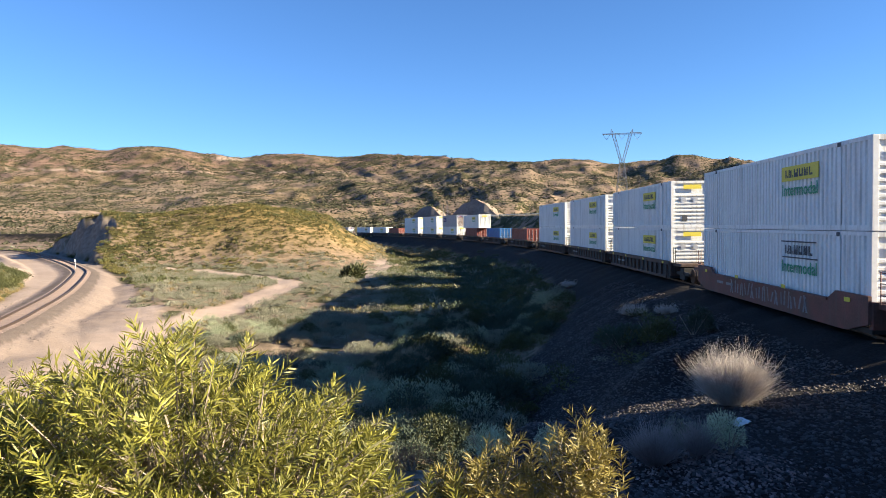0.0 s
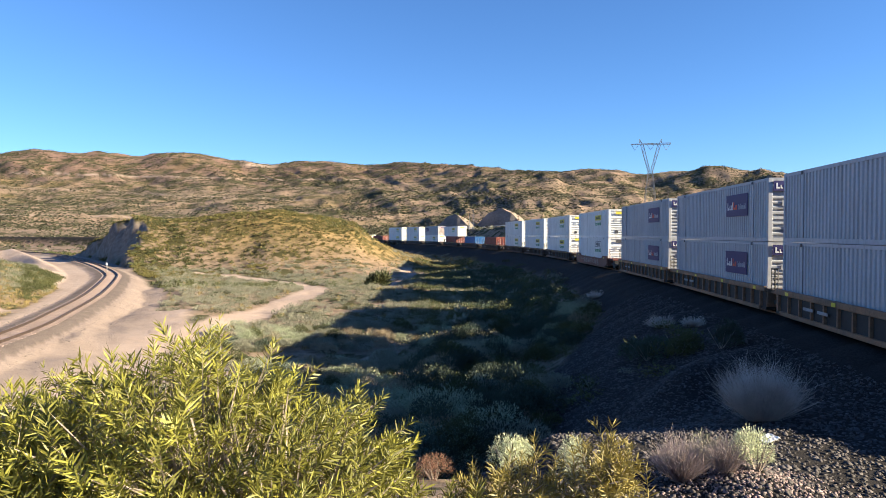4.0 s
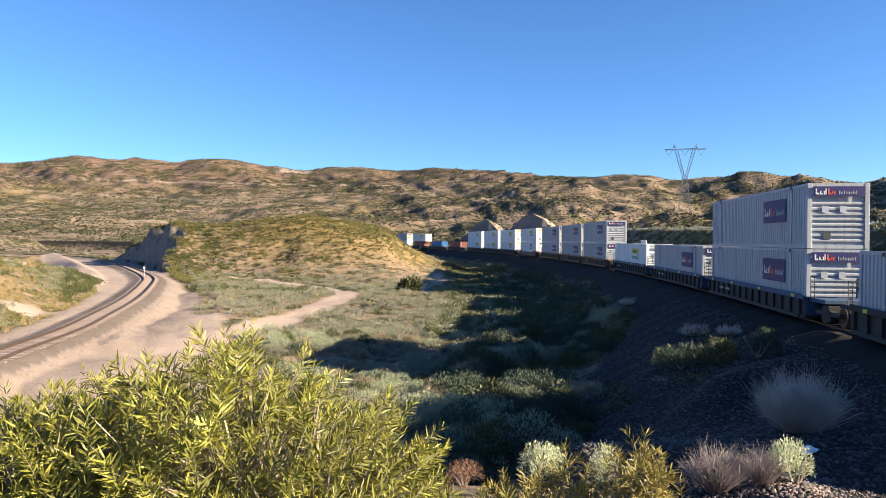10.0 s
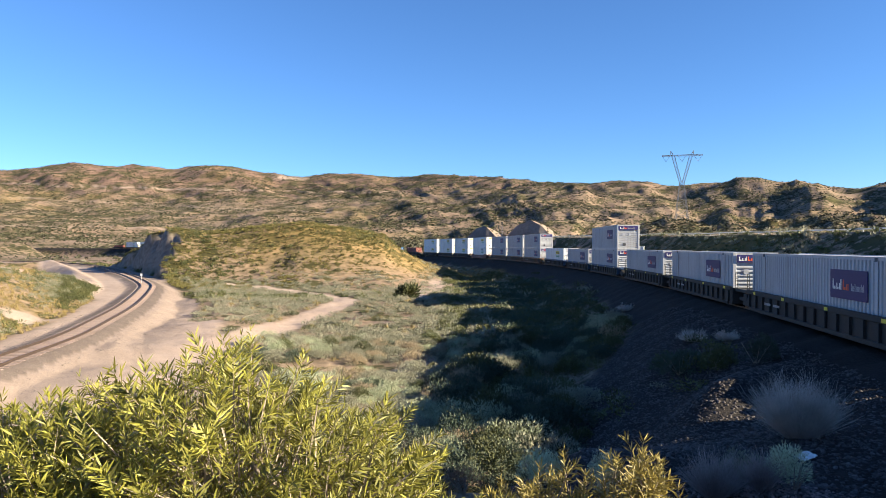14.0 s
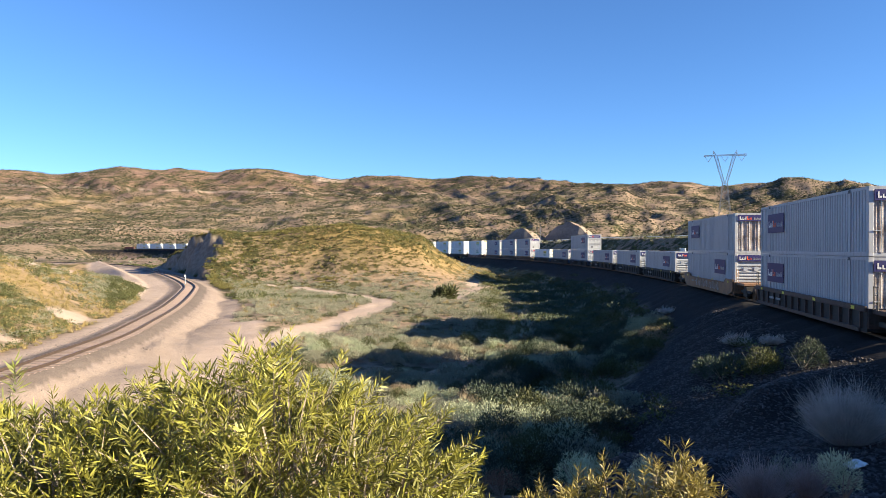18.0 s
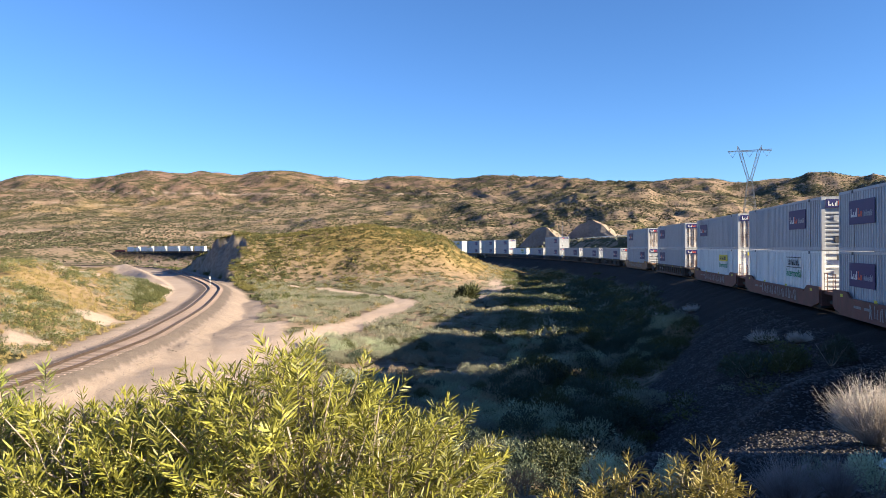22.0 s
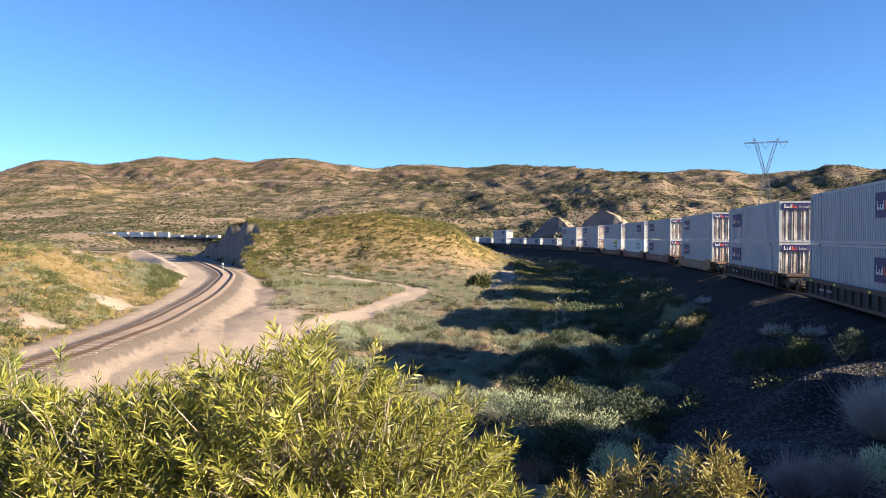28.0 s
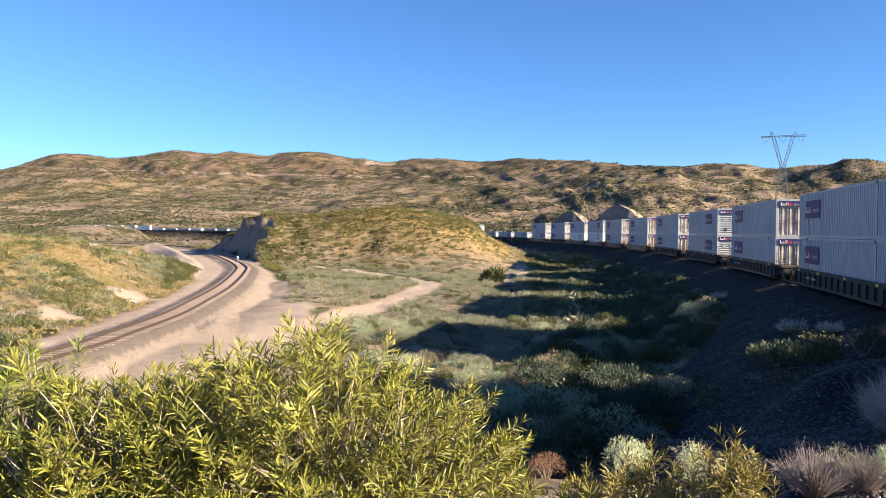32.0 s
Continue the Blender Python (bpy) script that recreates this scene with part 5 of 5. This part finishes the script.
def on_hill(x, y, z, sand, grass, gravel, rock, du, dl):
    return (sand < 0.35) & (rock < 0.2) & (gravel < 0.3) & (du > 7) & (dl > 5) & (rng.rand(len(x)) < 0.5 - 0.03 * (np.degrees(np.arctan2(x, y)) + 22) + 1.1 * fbm(x, y, 20))


stuff("hill_scrub", "olive scrub on the yellow hill and the mound", GREEN_SHRUB, v40, f40, scatter_places(16000, -28, 3, 95, 260, on_hill), 0.35, 1.1, 0.9)
stuff("hill_brush", "yellow-olive brush over the hill between the tracks", OLIVE, v40, f40, scatter_places(30000, -28, 0, 122, 215, lambda x, y, z, sand, grass, gravel, rock, du, dl: (sand < 0.35) & (rock < 0.2) & (gravel < 0.3) & (du > 9) & (dl > 5) & (rng.rand(len(x)) < 0.42 - 0.055 * (np.degrees(np.arctan2(x, y)) + 13) + 1.0 * fbm(x, y, 18) + 0.045 * z)), 0.3, 0.8, 0.7)


def on_mound(x, y, z, sand, grass, gravel, rock, du, dl):
    return (sand < 0.35) & (gravel < 0.2) & (dl > 5.5) & (rng.rand(len(x)) < 0.55 + 1.3 * fbm(x, y, 11))


stuff("mound_scrub", "green scrub on the eroded mound", GREEN_SHRUB, v90, f90, scatter_places(2600, -46, -25, 40, 128, on_mound), 0.4, 1.3, 0.9)
stuff("gully_scrub", "dense dark green scrub in the gully of the mound", GREEN_SHRUB, v90, f90, scatter_places(900, -28.8, -25.4, 74, 112, lambda x, y, z, sand, grass, gravel, rock, du, dl: (gravel < 0.2) & (dl > 6.5)), 0.6, 1.2, 0.8)
stuff("mound_sage", "grey-green scrub on the eroded mound", SAGE, v90, f90, scatter_places(1300, -46, -25, 40, 128, on_mound), 0.4, 1.0, 0.9)
stuff("mound_grass", "dry straw-coloured grass on the eroded mound", STRAW_GOLD, v40, f40, scatter_places(7000, -46, -25, 36, 128, lambda x, y, z, sand, grass, gravel, rock, du, dl: (sand < 0.5) & (gravel < 0.2) & (dl > 4.5)), 0.15, 0.4, 1.3)
stuff("hill_grass", "dry yellow grass tufts on the hill", STRAW_GOLD, v40, f40, scatter_places(12000, -27, 3, 50, 260, lambda x, y, z, sand, grass, gravel, rock, du, dl: (sand < 0.3) & (rock < 0.2) & (gravel < 0.3) & (du > 7) & (dl > 7) & (rng.rand(len(x)) < 0.15 + 0.7 * grass)), 0.25, 0.6, 1.2)
stuff("bench_scrub", "grey-green scrub on the slope beyond the upper track", SAGE, v40, f40, scatter_places(5000, 3, 44, 60, 420, lambda x, y, z, sand, grass, gravel, rock, du, dl: (sand < 0.3) & (rock < 0.2) & (gravel < 0.3) & (du > 9) & (rng.rand(len(x)) < 0.5 + fbm(x, y, 30))), 0.6, 1.6)


def on_bench(x, y, z, sand, grass, gravel, rock, du, dl):
    return (sand < 0.3) & (gravel < 0.3) & (du > 8) & (du < 60) & (rng.rand(len(x)) < 0.6 + 0.9 * fbm(x, y, 9))


stuff("bench_bushes", "dark green bushes on the slope of the bench", GREEN_SHRUB, v40, f40, scatter_places(5200, 12, 42, 50, 260, on_bench), 0.5, 1.3, 0.9)
stuff("bench_sage", "grey-green bushes on the slope of the bench", SAGE, v40, f40, scatter_places(3000, 12, 42, 50, 260, on_bench), 0.4, 1.1, 0.9)
stuff("bench_straw", "straw-coloured tall grass on the slope of the bench", STRAW, v40, f40, scatter_places(3600, 12, 42, 50, 220, lambda x, y, z, sand, grass, gravel, rock, du, dl: on_bench(x, y, z, sand, grass, gravel, rock, du, dl) & (fbm(x, y, 16) > 0.12)), 0.4, 1.0, 1.3)


def far_keep(x, y, z, sand, grass, gravel, rock, du, dl):
    away = (np.degrees(np.arctan2(x, y)) > -16) | (np.hypot(x, y) > 745) | (rng.rand(len(x)) < 0.05)
    return away & (rock < 0.2) & (sand < 0.3) & (rng.rand(len(x)) < 0.36 - 0.25 * grass + 1.3 * fbm(x, y, 120) + 0.9 * fbm(x, y, 33))


stuff("far_scrub", "dark olive scrub over the far slopes", FAR_GREEN, v12, f12, scatter_places(240000, -44, 42, 260, 2500, far_keep, 0.55), 0.5, 1.9, 1.0)
stuff("slope_scrub", "dark scrub over the slopes beyond the upper track", FAR_GREEN, v12, f12, scatter_places(42000, -6, 42, 300, 1350, lambda x, y, z, sand, grass, gravel, rock, du, dl: (du > 12) & (sand < 0.3) & (rng.rand(len(x)) < 0.42 + 0.8 * fbm(x, y, 60)), 0.7), 0.5, 1.9, 1.0)
stuff("ridge_scrub", "dark clumps of scrub high on the far slopes", FAR_GREEN, v12, f12, scatter_places(120000, -44, 10, 850, 2550, lambda x, y, z, sand, grass, gravel, rock, du, dl: rng.rand(len(x)) < 0.30 + 0.8 * fbm(x, y, 200) + 0.5 * fbm(x, y, 45), 0.9), 1.0, 3.2, 1.0)
stuff("far_sage", "grey-green scrub over the far slopes", SAGE, v12, f12, scatter_places(30000, -44, 42, 260, 1800, far_keep, 0.6), 0.45, 1.4, 0.9)


def thicket(az0, el0, wide, deep):
    """A keep-rule for a dense stand of scrub round a sight line to the far slope."""
    def keep(x, y, z, sand, grass, gravel, rock, du, dl):
        az, el = np.degrees(np.arctan2(x, y)), np.degrees(np.arctan2(z - 3.7, np.hypot(x, y)))
        d = ((az - az0) / wide) ** 2 + ((el - el0 - 0.1 * (az - az0) * deep) / deep) ** 2
        return (sand < 0.3) & (d + 1.3 * fbm(x, y, 70) < 0.8) & (rng.rand(len(x)) < 0.85)
    return keep


for az_, el_, wide_, deep_, n_ in ((-27.6, 1.75, 2.6, 0.16, 26000), (-11.6, 2.2, 3.0, 0.30, 22000), (-35.0, 1.7, 3.0, 0.14, 22000), (-17.0, 1.6, 2.4, 0.15, 18000), (-5.0, 2.5, 2.2, 0.2, 16000)):
    stuff("thicket", "dense dark green thicket on the far slope", FAR_GREEN, v12, f12, scatter_places(n_, az_ - 4, az_ + 4, 420, 1900, thicket(az_, el_, wide_, deep_), 0.8), 0.8, 1.9, 0.8)


# ---- loose stone on the near bank ----
_o = unit(np.array([(1, 0, 0), (-1, 0, 0), (0, 1, 0), (0, -1, 0), (0, 0, 1), (0, 0, -1)], float) + rng.normal(size=(6, 3)) * 0.3)
_of = np.array([(0, 2, 4), (2, 1, 4), (1, 3, 4), (3, 0, 4), (2, 0, 5), (1, 2, 5), (3, 1, 5), (0, 3, 5)])
# these stones carry the bank's shade in their base colour
stuff("bank_stones", "loose crushed stone on the railway bank, coloured as dark as in shade", SHADED_STONE, _o, _of, scatter_places(60000, 0, 40, 10, 52, lambda x, y, z, sand, grass, gravel, rock, du, dl: (gravel > 0.4) & (du > 2.7), 0.8) + [0, 0, 0.05], 0.025, 0.085, 0.8, "stones")
stuff("heap_stones", "heap of loose pinkish stone on the bank", PINK_STONE, _o, _of, scatter_places(9000, 16, 34, 9.5, 14, lambda x, y, z, sand, grass, gravel, rock, du, dl: rng.rand(len(x)) < 1.15 * np.exp(-((x - 5.6) ** 2 + (y - 11.6) ** 2) / 1.1)) + [0, 0, 0.05], 0.02, 0.055, 0.8, "stones")


stuff("ballast_stones", "loose grey ballast beside the lower track", BALLAST, _o, _of, scatter_places(42000, -44, -14, 30, 80, lambda x, y, z, sand, grass, gravel, rock, du, dl: (dl < 6.0) & (dl > 0.2) & (rng.rand(len(x)) < np.interp(dl, [0, 3, 4.5, 6.0], [0.5, 1, 0.6, 0.0])), 0.8) + [0, 0, 0.04], 0.025, 0.05, 0.7, "stones")


# ---- the power line tower ----
def lattice_tower(place, high):
    """A steel lattice tower: four legs to a waist, two horns that carry a long cross arm."""
    x, y = place
    z = float(cover_at([x], [y])[0][0])
    root = tagged(new("transmission_tower"), "grey steel lattice power line tower on the slope", "tower")
    root.matrix_basis = pose(x, y, z - 0.5, 0, 0, -10)
    def lattice(corners_a, corners_b, n, thick):
        bm = bmesh.new()
        a, b = [Vector(c) for c in corners_a], [Vector(c) for c in corners_b]
        for i in range(4):
            rod(bm, a[i], b[i], thick, sides=4)
        for k in range(n):
            u, w = k / n, (k + 1) / n
            for i in range(4):
                j = (i + 1) % 4
                rod(bm, a[i].lerp(b[i], u), a[j].lerp(b[j], w), thick * 0.55, sides=4)
                rod(bm, a[j].lerp(b[j], u), a[i].lerp(b[i], w), thick * 0.55, sides=4)
                rod(bm, a[i].lerp(b[i], w), a[j].lerp(b[j], w), thick * 0.5, sides=4)
        return bm
    def square(cx, zz, hx, hy):
        return [(cx - hx, -hy, zz), (cx + hx, -hy, zz), (cx + hx, hy, zz), (cx - hx, hy, zz)]
    waist, top = high * 0.56, high * 0.94
    part("leg_frame", lattice(square(0, 0, 4.6, 4.0), square(0, waist, 1.6, 1.4), 7, 0.19), TOWER_STEEL, root)
    for s in (-1, 1):
        part("horn", lattice(square(s * 0.9, waist, 0.8, 1.3), square(s * 6.4, top + 1.0, 1.1, 0.9), 6, 0.10), TOWER_STEEL, root)
        part("peak", lattice(square(s * 7.4, top + 2.2, 0.9, 0.8), square(s * 8.2, high + 2.0, 0.08, 0.08), 2, 0.14), TOWER_STEEL, root)
    part("cross_arm", lattice([(-14.8, -0.4, top + 1.0), (-14.8, 0.4, top + 1.0), (-14.8, 0.4, top + 1.6), (-14.8, -0.4, top + 1.6)], [(14.8, -0.4, top + 1.0), (14.8, 0.4, top + 1.0), (14.8, 0.4, top + 2.2), (14.8, -0.4, top + 2.2)], 14, 0.13), TOWER_STEEL, root)
    for cx in (-11.6, 0, 11.6):
        bm = bmesh.new()
        for s in (-1, 1):
            rod(bm, (cx + s * 2.6, 0, top + 1.0), (cx, 0, top - 3.2), 0.12, sides=5)
        part("insulator_string", bm, TOWER_STEEL, root)
    return root


lattice_tower(at_az(18.7, 560), 51.0)


# ---- small things along the line ----
def marker_post(place, label):
    x, y = place
    z = float(cover_at([x], [y])[0][0])
    root = tagged(new("marker_post"), label, "post")
    root.matrix_basis = pose(x, y, z)
    part("post", boxed(-0.05, -0.04, -0.2, 0.05, 0.04, 1.5, bevel=0.01), STEEL, root)
    part("sign_plate", boxed(-0.15, -0.055, 1.1, 0.15, -0.042, 1.5, bevel=0.004), WHITE, root)


marker_post((-49.5, 114.8), "white marker post beside the lower track")


def relay_box(place):
    x, y = place
    z = float(cover_at([x], [y])[0][0])
    root = tagged(new("relay_box"), "white trackside relay box on a steel post", "relay box")
    root.matrix_basis = pose(x, y, z, 0, 0, -20)
    part("post", rod(bmesh.new(), (0, 0, -0.2), (0, 0, 2.6), 0.09, sides=8), STEEL, root)
    part("cabinet", boxed(-0.5, -0.4, 2.4, 0.5, 0.4, 4.0, bevel=0.04), WHITE, root)
    part("hood", boxed(-0.56, -0.5, 4.0, 0.56, 0.46, 4.08, bevel=0.02), WHITE, root)


relay_box((36, 128))


def litter(place):
    x, y = place
    z = float(cover_at([x], [y])[0][0])
    bm = bmesh.new()
    bmesh.ops.create_grid(bm, x_segments=6, y_segments=4, size=0.5)
    for v in bm.verts:
        v.co = Vector((v.co.x * 0.42, v.co.y * 0.26, 0.05 + 0.05 * noise.noise(v.co * 5)))
    bmesh.ops.solidify(bm, geom=bm.faces[:], thickness=0.006)
    ob = new("litter", mesh_of("litter", bm, WHITE))
    ob.matrix_basis = pose(x, y, z + 0.02, 8, -6, 30)
    tagged(ob, "crumpled white scrap of litter on the gravel", "litter")


litter(foot(27.4, -15.4)[0])


def guard_rail():
    """A pale beam on short posts along the edge of the bench beyond the upper track."""
    root = tagged(new("guard_rail"), "pale metal guard rail along the bench road", "guard rail")
    post = mesh_of("post", boxed(-0.07, -0.07, -0.4, 0.07, 0.07, 0.62), STEEL)
    beam = mesh_of("beam", boxed(-0.04, -2.02, 0.40, 0.04, 2.02, 0.64, bevel=0.02), STEEL)
    last = None
    for q in np.arange(18.0, 330.0, 4.0):
        x, y, _ = upper(q)
        h = float(heading(q))
        x, y = x + 47.6 * math.cos(h), y - 47.6 * math.sin(h)
        here = Vector((x, y, float(cover_at([x], [y])[0][0])))
        if last is not None:
            mid, way = (here + last) / 2, here - last
            part("beam", beam, None, root, at=Matrix.Translation(mid) @ way.to_track_quat("Y", "Z").to_matrix().to_4x4() @ Matrix.Diagonal((1, way.length / 4.0, 1, 1)))
        part("post", post, None, root, at=Matrix.Translation(here))
        last = here


guard_rail()


# ---- bare rock spurs behind the upper track ----
ROCK = material("grey_cut_rock", (0.2, 0.178, 0.165), 0.95, vary=0.22, scale=0.12, fine=1.2, bump=0.25, other=(0.13, 0.115, 0.108))


def rock_spur(az, r, wide, high, label):
    """A spur of the hill, cut off by a steep bare face that is turned from the sun; its crest falls back into the slope."""
    cx, cy = at_az(az, r)
    base = float(cover_at([cx], [cy])[0][0])
    bm = bmesh.new()
    n, m = 26, 12
    rows = []
    for j in range(m + 1):
        back = j / m
        row = []
        for i in range(n + 1):
            u = (i / n * 2 - 1) * wide
            crest = high * max(0.0, 1 - abs(u / wide) ** 1.5)
            jag = 1 + 0.16 * noise.noise(Vector((u * 0.22, j * 0.4, az)))
            if j <= 5:
                zz, v = crest * jag * j / 5, 2.6 * j / 5 + 0.6 * noise.noise(Vector((u * 0.3, j * 0.5, 3 + az)))
            else:
                zz, v = crest * jag * (1 - ((j - 5) / (m - 5)) ** 1.5) - 1.5 * (j - 5) / (m - 5), 2.6 + 34 * ((j - 5) / (m - 5))
            row.append(bm.verts.new((cx + 0.82 * u + 0.57 * v, cy - 0.57 * u + 0.82 * v, base - 1.5 + zz + 1.0)))
        rows.append(row)
    for j in range(m):
        for i in range(n):
            bm.faces.new((rows[j][i], rows[j][i + 1], rows[j + 1][i + 1], rows[j + 1][i])).material_index = int(j >= 5)
    back = [rows[j][i].co.lerp(rows[j + 1][i + 1].co, rng.rand()) for j in range(5, m) for i in range(1, n) if rng.rand() < 0.75]
    stuff("spur_scrub", "olive scrub on the back of the rock spur", FAR_GREEN if az > 4 else GREEN_SHRUB, v40, f40, np.array(back), 0.6, 1.5)
    me = mesh_of("rock_spur", bm, ROCK)
    me.materials.append(bpy.data.materials["dry_ground"])
    tagged(new("rock_spur", me), label, "rock")


rock_spur(2.85, 332, 12.5, 9.6, "bare grey cut rock spur behind the railway")
rock_spur(6.7, 332, 15.5, 10.6, "broad bare grey cut rock spur behind the railway")


# ---- a service mast and posts near the spurs ----
def mast(place, high, label):
    x, y = place
    z = float(cover_at([x], [y])[0][0])
    root = tagged(new("signal_mast"), label, "signal mast")
    root.matrix_basis = pose(x, y, z, 0, 0, 10)
    part("pole", rod(bmesh.new(), (0, 0, -0.3), (0, 0, high), 0.09, 0.06, 8), TOWER_STEEL, root)
    part("signal_head", boxed(-0.35, -0.3, high - 1.6, 0.35, 0.1, high - 0.2, bevel=0.05), BLACK_IRON, root)
    part("base_box", boxed(-0.5, -0.4, -0.2, 0.5, 0.4, 1.2, bevel=0.04), TOWER_STEEL, root)


mast(at_az(4.75, 322), 9.0, "slim grey signal mast beyond the train")
mast(at_az(4.45, 322), 7.5, "low grey signal mast beyond the train")


motions()
